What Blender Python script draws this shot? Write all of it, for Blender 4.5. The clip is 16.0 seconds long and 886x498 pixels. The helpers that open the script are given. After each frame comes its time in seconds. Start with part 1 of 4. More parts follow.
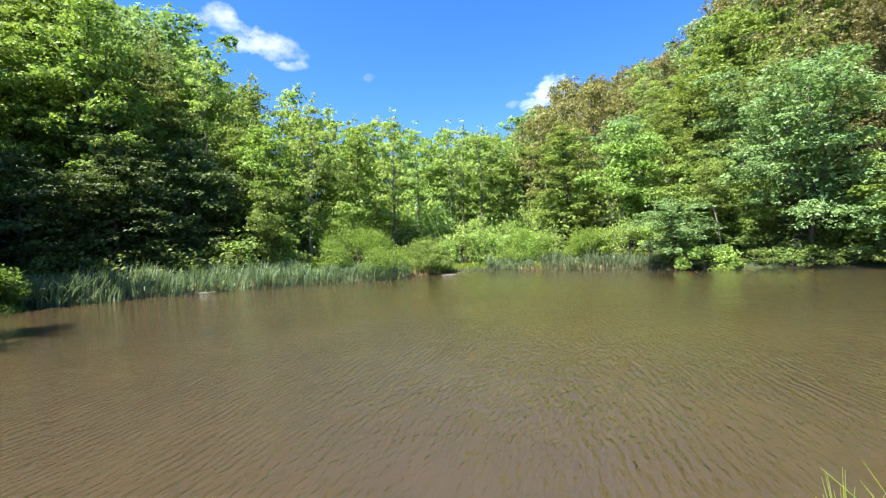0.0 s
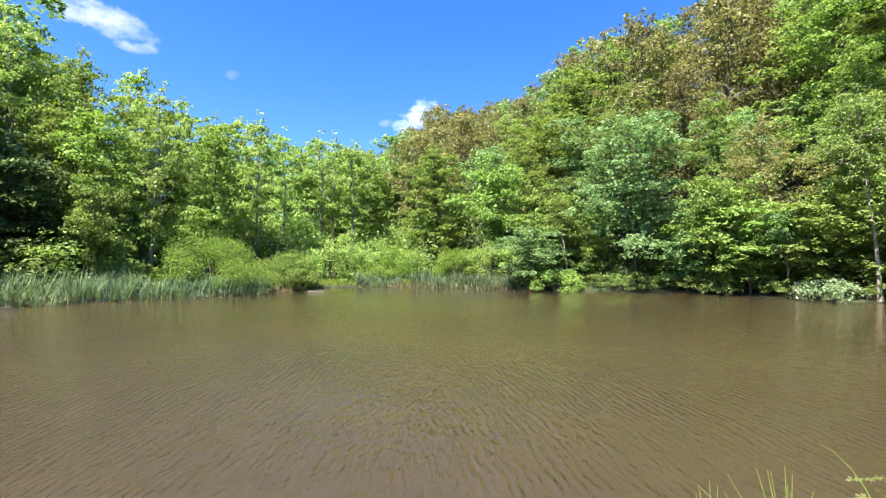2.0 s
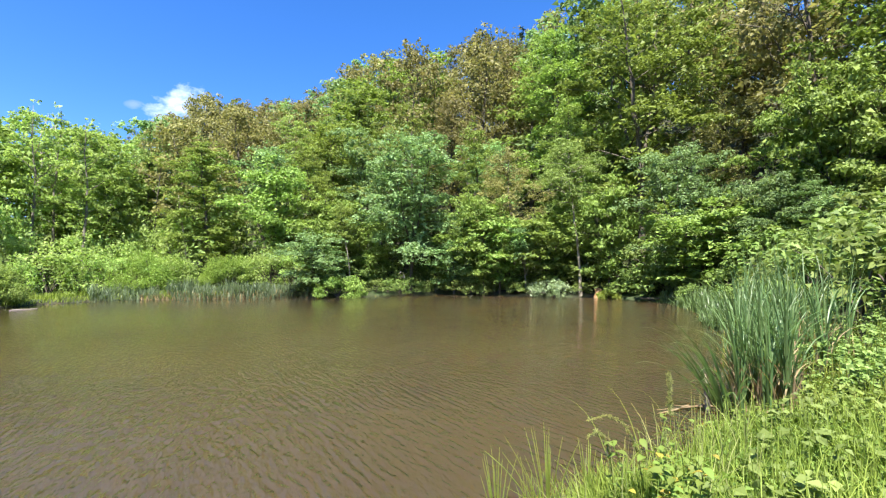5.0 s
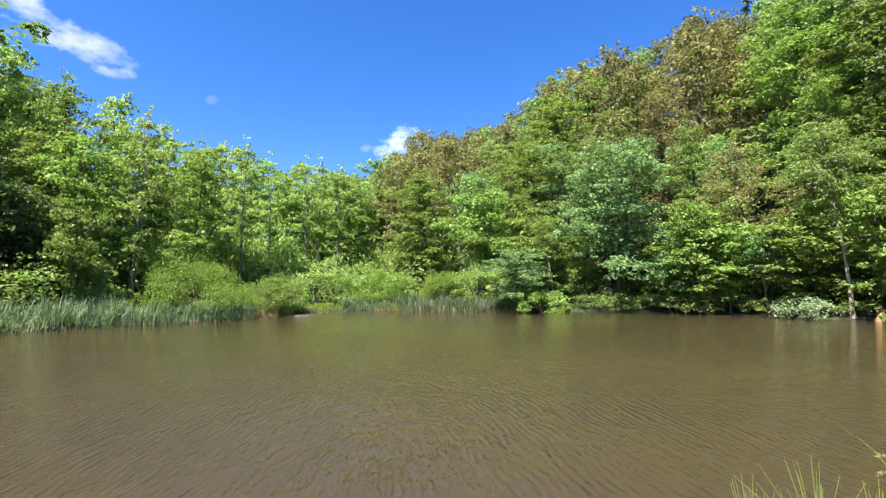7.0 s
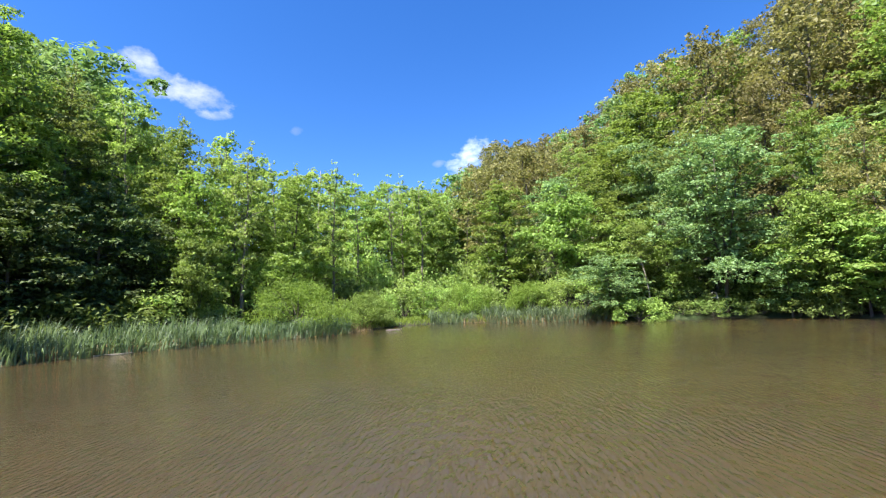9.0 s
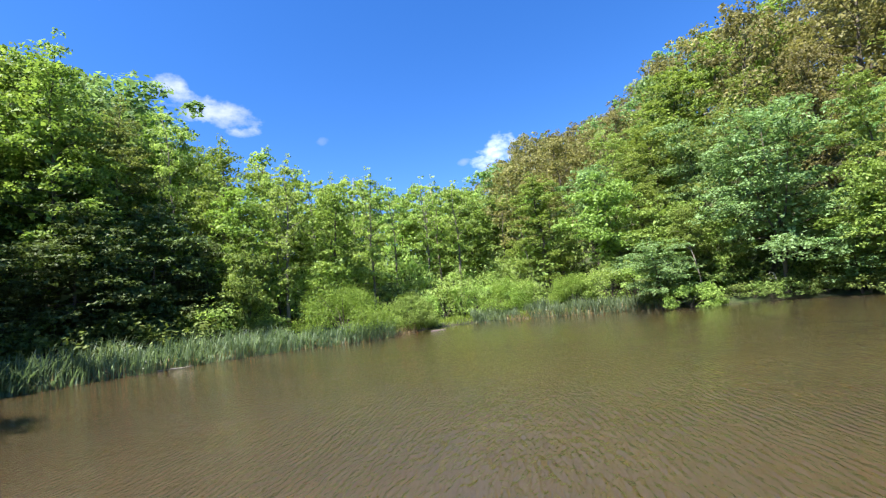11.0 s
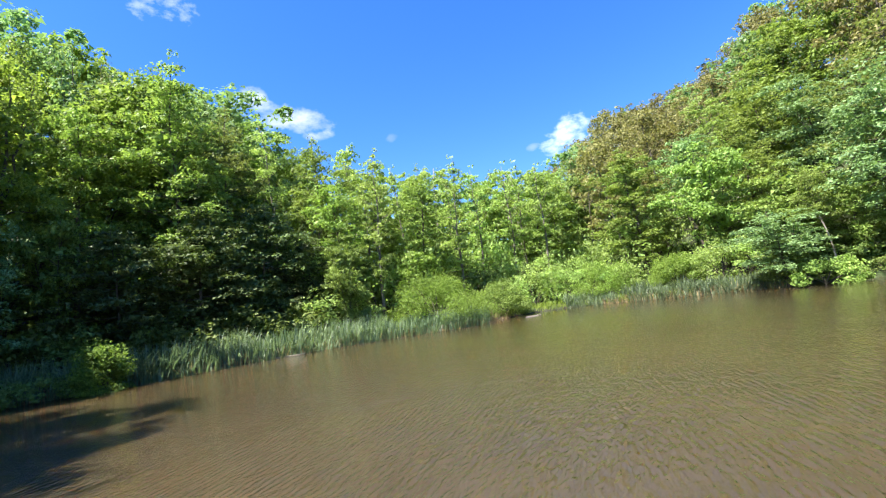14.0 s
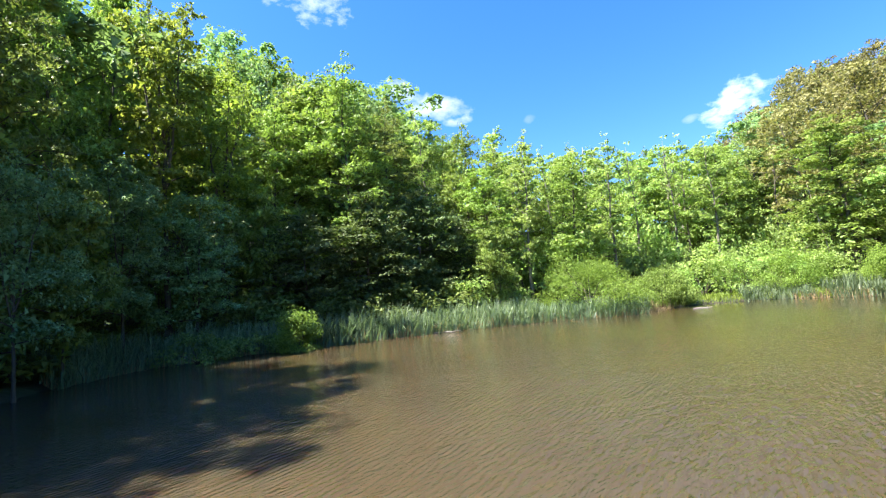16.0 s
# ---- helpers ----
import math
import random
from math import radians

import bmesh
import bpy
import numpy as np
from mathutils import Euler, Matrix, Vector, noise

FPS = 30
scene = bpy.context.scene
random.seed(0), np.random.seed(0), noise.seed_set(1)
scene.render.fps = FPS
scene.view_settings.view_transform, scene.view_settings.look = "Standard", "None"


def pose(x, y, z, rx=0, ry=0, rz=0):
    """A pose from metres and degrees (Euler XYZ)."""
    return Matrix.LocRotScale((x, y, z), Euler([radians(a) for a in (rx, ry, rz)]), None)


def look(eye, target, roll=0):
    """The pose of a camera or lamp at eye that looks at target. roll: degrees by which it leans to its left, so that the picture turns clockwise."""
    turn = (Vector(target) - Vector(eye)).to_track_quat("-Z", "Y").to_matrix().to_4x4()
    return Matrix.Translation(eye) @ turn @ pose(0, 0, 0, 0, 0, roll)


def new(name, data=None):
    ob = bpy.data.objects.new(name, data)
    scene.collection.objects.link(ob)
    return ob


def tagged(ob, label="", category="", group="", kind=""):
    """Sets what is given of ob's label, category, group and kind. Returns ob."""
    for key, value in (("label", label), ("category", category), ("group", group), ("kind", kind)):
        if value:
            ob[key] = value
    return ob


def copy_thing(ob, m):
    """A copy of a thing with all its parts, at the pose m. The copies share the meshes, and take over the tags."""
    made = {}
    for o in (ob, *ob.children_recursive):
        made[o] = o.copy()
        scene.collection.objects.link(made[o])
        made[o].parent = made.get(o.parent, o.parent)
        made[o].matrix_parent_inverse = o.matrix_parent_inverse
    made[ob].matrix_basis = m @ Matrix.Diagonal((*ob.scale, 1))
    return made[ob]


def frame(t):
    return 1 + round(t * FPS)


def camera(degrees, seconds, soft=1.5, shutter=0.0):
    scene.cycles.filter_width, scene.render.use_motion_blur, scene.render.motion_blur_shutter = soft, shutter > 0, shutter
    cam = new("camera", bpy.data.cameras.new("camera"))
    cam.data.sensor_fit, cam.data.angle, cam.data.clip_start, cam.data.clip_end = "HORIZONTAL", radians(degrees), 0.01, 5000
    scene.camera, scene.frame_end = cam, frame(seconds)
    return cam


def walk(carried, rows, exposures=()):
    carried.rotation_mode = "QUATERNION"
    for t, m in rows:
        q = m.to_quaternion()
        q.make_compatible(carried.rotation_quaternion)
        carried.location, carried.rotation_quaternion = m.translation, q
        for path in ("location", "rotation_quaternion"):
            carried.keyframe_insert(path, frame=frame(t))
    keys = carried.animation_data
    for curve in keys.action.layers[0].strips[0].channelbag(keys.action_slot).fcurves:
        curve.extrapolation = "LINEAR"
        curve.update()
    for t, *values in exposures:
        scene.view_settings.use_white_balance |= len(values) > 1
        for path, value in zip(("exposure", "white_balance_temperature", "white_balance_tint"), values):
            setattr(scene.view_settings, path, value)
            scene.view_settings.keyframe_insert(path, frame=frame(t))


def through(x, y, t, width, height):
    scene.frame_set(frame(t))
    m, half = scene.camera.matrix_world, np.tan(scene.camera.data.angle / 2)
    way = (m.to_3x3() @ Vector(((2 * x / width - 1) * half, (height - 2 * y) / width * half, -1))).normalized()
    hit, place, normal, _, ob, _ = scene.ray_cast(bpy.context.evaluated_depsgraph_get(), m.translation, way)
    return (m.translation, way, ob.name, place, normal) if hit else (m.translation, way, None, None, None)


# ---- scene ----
cam = camera(89.4, 16.0, soft=1.25)

# seconds, place of the eye, tilt, lean and turn of the camera
PATH = [
    (0, -0.000, 0.000, 1.895, -0.11, 2.38, 0.00),
    (0.5, -0.153, 0.035, 1.904, -0.13, 2.22, -1.38),
    (1, -0.267, 0.097, 1.914, -0.06, 1.73, -3.66),
    (1.5, -0.286, 0.188, 1.928, 0.77, 0.96, -8.13),
    (2, -0.206, 0.262, 1.941, 1.64, 0.19, -16.90),
    (2.5, -0.108, 0.289, 1.954, 2.12, -0.36, -25.42),
    (3, -0.119, 0.374, 1.900, 2.00, -0.35, -32.97),
    (3.5, -0.170, 0.352, 1.835, 1.95, -0.19, -39.07),
    (3.7, -0.182, 0.344, 1.845, 1.81, -0.23, -40.74),
    (4.75, -0.315, 0.341, 1.877, 2.41, 0.57, -44.82),
    (5.8, -0.448, 0.337, 1.910, 3.02, 1.37, -37.90),
    (6, -0.447, 0.355, 1.922, 3.48, 1.52, -34.99),
    (6.5, -0.547, 0.331, 1.880, 4.10, 1.09, -27.05),
    (7, -0.685, 0.191, 1.859, 4.68, 0.70, -19.27),
    (7.5, -0.835, 0.208, 1.865, 5.41, 0.86, -15.16),
    (8, -0.969, 0.296, 1.877, 5.44, 1.77, -13.26),
    (8.5, -1.080, 0.359, 1.877, 5.80, 2.42, -11.27),
    (9, -1.202, 0.420, 1.896, 6.42, 2.57, -9.30),
    (9.2, -1.241, 0.431, 1.898, 6.97, 3.41, -8.65),
    (11.3, -1.828, 0.638, 1.933, 6.63, 5.82, -4.62),
    (11.5, -1.891, 0.652, 1.937, 6.92, 5.70, -4.43),
    (12, -2.096, 0.697, 1.930, 6.89, 5.70, -4.12),
    (12.5, -2.280, 0.758, 1.897, 6.75, 5.93, -2.10),
    (13, -2.468, 0.861, 1.881, 6.72, 6.30, -0.39),
    (13.5, -2.690, 0.910, 1.885, 6.91, 7.25, 1.69),
    (14, -2.984, 0.943, 1.871, 6.45, 7.55, 4.57),
    (14.5, -3.274, 0.949, 1.897, 6.41, 6.60, 7.89),
    (15, -3.541, 0.906, 1.914, 8.31, 5.84, 13.22),
    (15.5, -3.723, 0.831, 1.912, 7.39, 4.31, 18.82),
    (16, -3.905, 0.756, 1.914, 6.20, 4.87, 21.72),
]
walk(cam, [(t, pose(x, y, z, 90 + tilt, lean, turn)) for t, x, y, z, tilt, lean, turn in PATH],
     [(0.0, 1.95), (2.5, 1.95), (3.5, 2.0), (6.0, 1.77), (9.0, 1.71), (12.3, 1.76), (13.2, 1.68), (14.0, 2.0), (15.0, 1.95), (15.5, 1.97), (16.0, 2.3)])

# ---------------------------------------------------------------- light
SUN_FROM = Vector((-0.83, -0.56, 1.80)).normalized()
sun_data = bpy.data.lights.new("sun", "SUN")
sun_data.energy, sun_data.angle, sun_data.color = 5.0, radians(0.55), (1.0, 0.955, 0.87)
sun = new("sun", sun_data)
sun.matrix_world = look((0, 0, 60), Vector((0, 0, 60)) - SUN_FROM)


def nodes_of(tree, kind, **values):
    n = tree.nodes.new(kind)
    for key, value in values.items():
        if key in n.inputs:
            n.inputs[key].default_value = value
    return n


def mth(tree, op, a, b=None, clamp=False):
    n = tree.nodes.new("ShaderNodeMath")
    n.operation, n.use_clamp = op, clamp
    for i, v in enumerate((a, b)):
        if v is None:
            continue
        if isinstance(v, (int, float)):
            n.inputs[i].default_value = v
        else:
            tree.links.new(v, n.inputs[i])
    return n.outputs[0]


def mix_colour(tree, fac, a, b, blend="MIX"):
    n = tree.nodes.new("ShaderNodeMix")
    n.data_type, n.blend_type = "RGBA", blend
    for sock, v in ((n.inputs[0], fac), (n.inputs[6], a), (n.inputs[7], b)):
        if isinstance(v, (int, float)):
            sock.default_value = v
        elif isinstance(v, tuple):
            sock.default_value = (*v, 1) if len(v) == 3 else v
        else:
            tree.links.new(v, sock)
    return n.outputs[2]


def bearing_dir(bearing, rise):
    b, e = radians(bearing), radians(rise)
    return Vector((math.sin(b) * math.cos(e), math.cos(b) * math.cos(e), math.sin(e)))


def build_world():
    w = bpy.data.worlds.new("sky")
    scene.world = w
    w.use_nodes = True
    t = w.node_tree
    t.nodes.clear()
    sky = t.nodes.new("ShaderNodeTexSky")
    sky.sky_type, sky.sun_disc = "NISHITA", False
    sky.sun_elevation = math.asin(SUN_FROM.z)
    sky.sun_rotation = math.atan2(SUN_FROM.x, SUN_FROM.y)
    sky.air_density, sky.dust_density, sky.ozone_density = 1.0, 0.3, 2.5
    hue = nodes_of(t, "ShaderNodeHueSaturation", Saturation=1.3, Value=1.0)
    t.links.new(sky.outputs[0], hue.inputs["Color"])
    base = mix_colour(t, 1.0, hue.outputs[0], (0.94, 1.05, 1.40), "MULTIPLY")
    co = t.nodes.new("ShaderNodeTexCoord").outputs["Generated"]
    flat = t.nodes.new("ShaderNodeMapping")
    flat.inputs["Scale"].default_value = (1, 1, 1.7)
    t.links.new(co, flat.inputs["Vector"])
    noise_big = nodes_of(t, "ShaderNodeTexNoise", Scale=13.0, Detail=8.0, Roughness=0.62)
    t.links.new(flat.outputs[0], noise_big.inputs["Vector"])
    ragged = mth(t, "SUBTRACT", noise_big.outputs[0], 0.5)
    # clouds: bearing, rise, half width, half height (degrees), slant, density
    for b, e, hw, hh, slant, dense, glow in CLOUDS:
        d = bearing_dir(b, e)
        right = Vector((d.y, -d.x, 0)).normalized()
        up = right.cross(d)
        right, up = (right * math.cos(slant) + up * math.sin(slant)), (up * math.cos(slant) - right * math.sin(slant))
        dots = []
        for axis, half in ((right, hw), (up, hh)):
            n = t.nodes.new("ShaderNodeVectorMath")
            n.operation = "DOT_PRODUCT"
            t.links.new(co, n.inputs[0])
            n.inputs[1].default_value = axis
            q = mth(t, "DIVIDE", n.outputs["Value"], math.sin(radians(half)))
            dots.append(mth(t, "MULTIPLY", q, q))
        front = t.nodes.new("ShaderNodeVectorMath")
        front.operation = "DOT_PRODUCT"
        t.links.new(co, front.inputs[0])
        front.inputs[1].default_value = d
        inside = mth(t, "SUBTRACT", 1.0, mth(t, "ADD", dots[0], dots[1]))
        inside = mth(t, "ADD", inside, mth(t, "MULTIPLY", ragged, 6.0))
        mask = mth(t, "MULTIPLY", mth(t, "MULTIPLY", inside, 0.6, clamp=True), dense)
        mask = mth(t, "MULTIPLY", mask, mth(t, "GREATER_THAN", front.outputs["Value"], 0.5))
        base = mix_colour(t, mask, base, (5.0 * glow, 5.6 * glow, 7.1 * glow))
    bg = nodes_of(t, "ShaderNodeBackground", Strength=0.059)
    t.links.new(base, bg.inputs[0])
    out = t.nodes.new("ShaderNodeOutputWorld")
    t.links.new(bg.outputs[0], out.inputs[0])


CLOUDS = [(-24.0, 25.0, 3.6, 2.0, -0.3, 0.9, 1.0), (-19.3, 23.6, 4.6, 1.5, -0.15, 0.8, 0.95), (-17.0, 21.9, 2.4, 0.7, 0.1, 0.7, 0.95),
          (14.6, 17.9, 2.6, 2.0, 0.6, 1.0, 1.5), (12.6, 16.3, 2.0, 1.3, 0.0, 0.9, 1.4), (-37.5, 36.3, 5.0, 3.0, -0.4, 0.9, 1.1), (-31.5, 37.6, 3.0, 1.8, 0.3, 0.7, 1.0),
          (-8.6, 20.9, 0.8, 0.5, 0.2, 0.3, 0.8), (9.5, 17.2, 0.7, 0.4, 0.2, 0.3, 0.9)]
build_world()


# ---------------------------------------------------------------- materials
def material(name):
    m = bpy.data.materials.new(name)
    m.use_nodes = True
    t = m.node_tree
    return m, t, t.nodes["Principled BSDF"], t.nodes["Material Output"]


def tex_noise(t, scale, detail=4.0, rough=0.6, vector=None, stretch=None):
    n = nodes_of(t, "ShaderNodeTexNoise", Scale=scale, Detail=detail, Roughness=rough)
    if vector is None:
        vector = t.nodes.new("ShaderNodeTexCoord").outputs["Object"]
    if stretch is not None:
        mp = t.nodes.new("ShaderNodeMapping")
        mp.inputs["Scale"].default_value = stretch
        t.links.new(vector, mp.inputs["Vector"])
        vector = mp.outputs[0]
    t.links.new(vector, n.inputs["Vector"])
    return n.outputs[0]


def ramp(t, value, low, high):
    n = t.nodes.new("ShaderNodeMapRange")
    n.inputs["From Min"].default_value, n.inputs["From Max"].default_value = low, high
    t.links.new(value, n.inputs["Value"])
    return n.outputs[0]


def bumped(t, bsdf, height, strength, distance=0.02):
    b = nodes_of(t, "ShaderNodeBump", Strength=strength, Distance=distance)
    t.links.new(height, b.inputs["Height"])
    t.links.new(b.outputs[0], bsdf.inputs["Normal"])


def leaf_material(name, dark, light, through=0.4, rough=0.55, gloss=0.2, spread=0.45):
    """Leaf blades: each leaf and each plant has its own shade; light also comes through."""
    m, t, bsdf, out = material(name)
    geo = t.nodes.new("ShaderNodeNewGeometry").outputs["Random Per Island"]
    own = t.nodes.new("ShaderNodeObjectInfo").outputs["Random"]
    patch = tex_noise(t, 0.55, 2.0)
    f = mth(t, "ADD", mth(t, "MULTIPLY", geo, 0.45), mth(t, "MULTIPLY", ramp(t, patch, 0.3, 0.7), 0.55))
    col = mix_colour(t, f, dark, light)
    hs = nodes_of(t, "ShaderNodeHueSaturation", Saturation=1.0)
    t.links.new(mth(t, "ADD", 0.5 - 0.045 * spread, mth(t, "MULTIPLY", own, 0.06 * spread)), hs.inputs["Hue"])
    shade = mth(t, "ADD", 1.0 - 0.4 * spread, mth(t, "MULTIPLY", own, 0.8 * spread))
    t.links.new(mth(t, "MULTIPLY", shade, mth(t, "ADD", 0.76, mth(t, "MULTIPLY", geo, 0.48))), hs.inputs["Value"])
    t.links.new(col, hs.inputs["Color"])
    t.links.new(hs.outputs[0], bsdf.inputs["Base Color"])
    bsdf.inputs["Roughness"].default_value = rough
    bsdf.inputs["Specular IOR Level"].default_value = gloss
    tr = t.nodes.new("ShaderNodeBsdfTranslucent")
    warm = mix_colour(t, 0.6, hs.outputs[0], (0.93, 1.0, 0.40), "MULTIPLY")
    bright = nodes_of(t, "ShaderNodeHueSaturation", Saturation=1.0, Value=1.6)
    t.links.new(warm, bright.inputs["Color"])
    t.links.new(bright.outputs[0], tr.inputs["Color"])
    mx = t.nodes.new("ShaderNodeMixShader")
    mx.inputs[0].default_value = through
    t.links.new(bsdf.outputs[0], mx.inputs[1])
    t.links.new(tr.outputs[0], mx.inputs[2])
    t.links.new(mx.outputs[0], out.inputs["Surface"])
    return m


def bark_material(name, dark, light, stretch=(6, 6, 0.9), strength=0.7):
    m, t, bsdf, out = material(name)
    grain = tex_noise(t, 3.0, 8.0, 0.65, stretch=stretch)
    blotch = tex_noise(t, 1.1, 4.0)
    f = mth(t, "ADD", mth(t, "MULTIPLY", ramp(t, grain, 0.3, 0.7), 0.6), mth(t, "MULTIPLY", ramp(t, blotch, 0.35, 0.65), 0.4))
    t.links.new(mix_colour(t, f, dark, light), bsdf.inputs["Base Color"])
    bsdf.inputs["Roughness"].default_value = 0.9
    bumped(t, bsdf, grain, strength, 0.03)
    return m


def water_material():
    m, t, bsdf, out = material("pond_water")
    pos = t.nodes.new("ShaderNodeNewGeometry").outputs["Position"]

    def ripples(turn, along, across, scale, detail=2.0):
        rot = t.nodes.new("ShaderNodeMapping")
        rot.inputs["Rotation"].default_value = (0, 0, radians(turn))
        t.links.new(pos, rot.inputs["Vector"])
        return tex_noise(t, scale, detail, 0.5, rot.outputs[0], (along, across, 1))

    def train(turn, scale, distort):
        rot = t.nodes.new("ShaderNodeMapping")
        rot.inputs["Rotation"].default_value = (0, 0, radians(turn))
        t.links.new(pos, rot.inputs["Vector"])
        n = nodes_of(t, "ShaderNodeTexWave", Scale=scale, Distortion=distort, Detail=2.0)
        n.inputs["Detail Scale"].default_value = 0.35
        n.bands_direction = "Y"
        t.links.new(rot.outputs[0], n.inputs["Vector"])
        return n.outputs["Fac"]

    a = ripples(-80, 3.0, 11.5, 1.0)
    b = ripples(-60, 3.4, 10.5, 1.6)
    c = ripples(-97, 0.7, 2.2, 0.9)
    w = train(-78, 2.9, 9.0)
    gust = ramp(t, tex_noise(t, 0.17, 3.0, 0.5, pos), 0.32, 0.60)
    lines = ramp(t, tex_noise(t, 0.8, 2.0, 0.5, pos), 0.35, 0.65)
    h = mth(t, "ADD", mth(t, "MULTIPLY", a, 1.0), mth(t, "ADD", mth(t, "MULTIPLY", b, 0.6), mth(t, "MULTIPLY", c, 0.35)))
    h = mth(t, "ADD", h, mth(t, "MULTIPLY", mth(t, "MULTIPLY", w, lines), 0.30))
    h = mth(t, "MULTIPLY", h, mth(t, "ADD", mth(t, "MULTIPLY", gust, 0.5), 0.5))
    # the trees at the head of the pond keep the wind off
    sep = t.nodes.new("ShaderNodeSeparateXYZ")
    t.links.new(pos, sep.inputs[0])
    lee = t.nodes.new("ShaderNodeMapRange")
    for key, v in (("From Min", 10.0), ("From Max", 29.0), ("To Min", 1.0), ("To Max", 0.3)):
        lee.inputs[key].default_value = v
    t.links.new(sep.outputs[1], lee.inputs["Value"])
    h = mth(t, "MULTIPLY", h, lee.outputs[0])
    side = t.nodes.new("ShaderNodeMapRange")
    for key, v in (("From Min", -6.0), ("From Max", 12.0), ("To Min", 1.35), ("To Max", 0.5)):
        side.inputs[key].default_value = v
    t.links.new(sep.outputs[0], side.inputs["Value"])
    h = mth(t, "MULTIPLY", h, side.outputs[0])
    mud = tex_noise(t, 0.12, 4.0, 0.6, pos)
    t.links.new(mix_colour(t, ramp(t, mud, 0.3, 0.7), (0.0400, 0.0297, 0.0148), (0.0525, 0.0389, 0.0193)), bsdf.inputs["Base Color"])
    bsdf.inputs["Roughness"].default_value = 0.06
    # silt in the water scatters the light, so shade has soft edges on it
    bsdf.subsurface_method = "BURLEY"
    bsdf.inputs["Subsurface Weight"].default_value = 0.85
    bsdf.inputs["Subsurface Radius"].default_value = (1.0, 0.62, 0.3)
    bsdf.inputs["Subsurface Scale"].default_value = 0.7
    bsdf.inputs["IOR"].default_value = 1.33
    bumped(t, bsdf, h, 1.0, 0.043)
    return m


def ground_material():
    m, t, bsdf, out = material("forest_ground")
    pos = t.nodes.new("ShaderNodeNewGeometry").outputs["Position"]
    a = ramp(t, tex_noise(t, 0.35, 6.0, 0.6, pos), 0.35, 0.65)
    b = ramp(t, tex_noise(t, 6.0, 6.0, 0.7, pos), 0.3, 0.7)
    soil = mix_colour(t, b, (0.018, 0.013, 0.008), (0.048, 0.034, 0.020))
    green = mix_colour(t, b, (0.022, 0.042, 0.010), (0.05, 0.09, 0.02))
    t.links.new(mix_colour(t, a, soil, green), bsdf.inputs["Base Color"])
    bsdf.inputs["Roughness"].default_value = 0.95
    bumped(t, bsdf, b, 0.6, 0.06)
    return m


WATER, GROUND = water_material(), ground_material()
BARK = bark_material("grey_brown_bark", (0.035, 0.028, 0.02), (0.14, 0.115, 0.085))
BARK_PALE = bark_material("pale_bark", (0.16, 0.13, 0.10), (0.42, 0.36, 0.29), (3, 3, 6), 0.4)
BARK_GREY = bark_material("alder_bark", (0.075, 0.065, 0.05), (0.26, 0.23, 0.185), (5, 5, 1.2))
DEADWOOD = bark_material("weathered_dead_wood", (0.22, 0.18, 0.14), (0.5, 0.45, 0.38), (9, 9, 1.2), 0.5)
CUTWOOD = bark_material("fresh_orange_wood", (0.30, 0.15, 0.06), (0.55, 0.33, 0.17), (9, 9, 1.2), 0.4)
LEAF = {
    "alder": leaf_material("alder_leaf", (0.172, 0.267, 0.066), (0.345, 0.458, 0.151), 0.42),
    "lime": leaf_material("lime_leaf", (0.110, 0.183, 0.036), (0.246, 0.332, 0.082), 0.33),
    "hazel": leaf_material("hazel_leaf", (0.107, 0.181, 0.037), (0.238, 0.332, 0.086), 0.32, spread=0.6),
    "ash": leaf_material("ash_leaf", (0.139, 0.209, 0.034), (0.287, 0.358, 0.081), 0.42),
    "maple": leaf_material("maple_leaf", (0.102, 0.183, 0.068), (0.230, 0.342, 0.149), 0.3),
    "beech": leaf_material("beech_leaf", (0.109, 0.158, 0.037), (0.236, 0.295, 0.092), 0.32),
    "hornbeam": leaf_material("dark_hornbeam_leaf", (0.085, 0.120, 0.024), (0.196, 0.243, 0.058), 0.3),
    "russet": leaf_material("russet_beech_leaf", (0.135, 0.133, 0.045), (0.257, 0.242, 0.092), 0.28),
    # leaf green darkened to paint in the deep shade at the wood's foot
    "dimmed_tree": leaf_material("shade_dimmed_leaf", (0.052, 0.086, 0.028), (0.122, 0.172, 0.060), 0.25),
    "spruce": leaf_material("spruce_needle", (0.022, 0.042, 0.022), (0.055, 0.085, 0.042), 0.1),
    "willow": leaf_material("willow_leaf", (0.116, 0.202, 0.033), (0.226, 0.320, 0.070), 0.42, spread=0.2),
    "shrub": leaf_material("shrub_leaf", (0.094, 0.150, 0.036), (0.208, 0.280, 0.080), 0.30),
    "reed": leaf_material("reed_blade", (0.072, 0.122, 0.062), (0.185, 0.245, 0.138), 0.32, 0.45, 0.4),
    "dead_reed": leaf_material("dead_reed_blade", (0.20, 0.145, 0.075), (0.40, 0.32, 0.19), 0.25, 0.8),
    "cattail": leaf_material("cattail_blade", (0.054, 0.112, 0.036), (0.148, 0.230, 0.088), 0.32, 0.38, 0.5),
    "grass": leaf_material("grass_blade", (0.108, 0.164, 0.024), (0.240, 0.290, 0.062), 0.38),
    "herb": leaf_material("herb_leaf", (0.078, 0.136, 0.024), (0.200, 0.275, 0.062), 0.36, 0.6, 0.18),
    "yellow": leaf_material("yellowing_leaf", (0.26, 0.24, 0.035), (0.46, 0.36, 0.07), 0.4),
    "seed": leaf_material("seed_head", (0.16, 0.20, 0.06), (0.31, 0.32, 0.13), 0.35),
    "sedge": leaf_material("pale_sedge_leaf", (0.10, 0.17, 0.05), (0.34, 0.40, 0.26), 0.35),
}


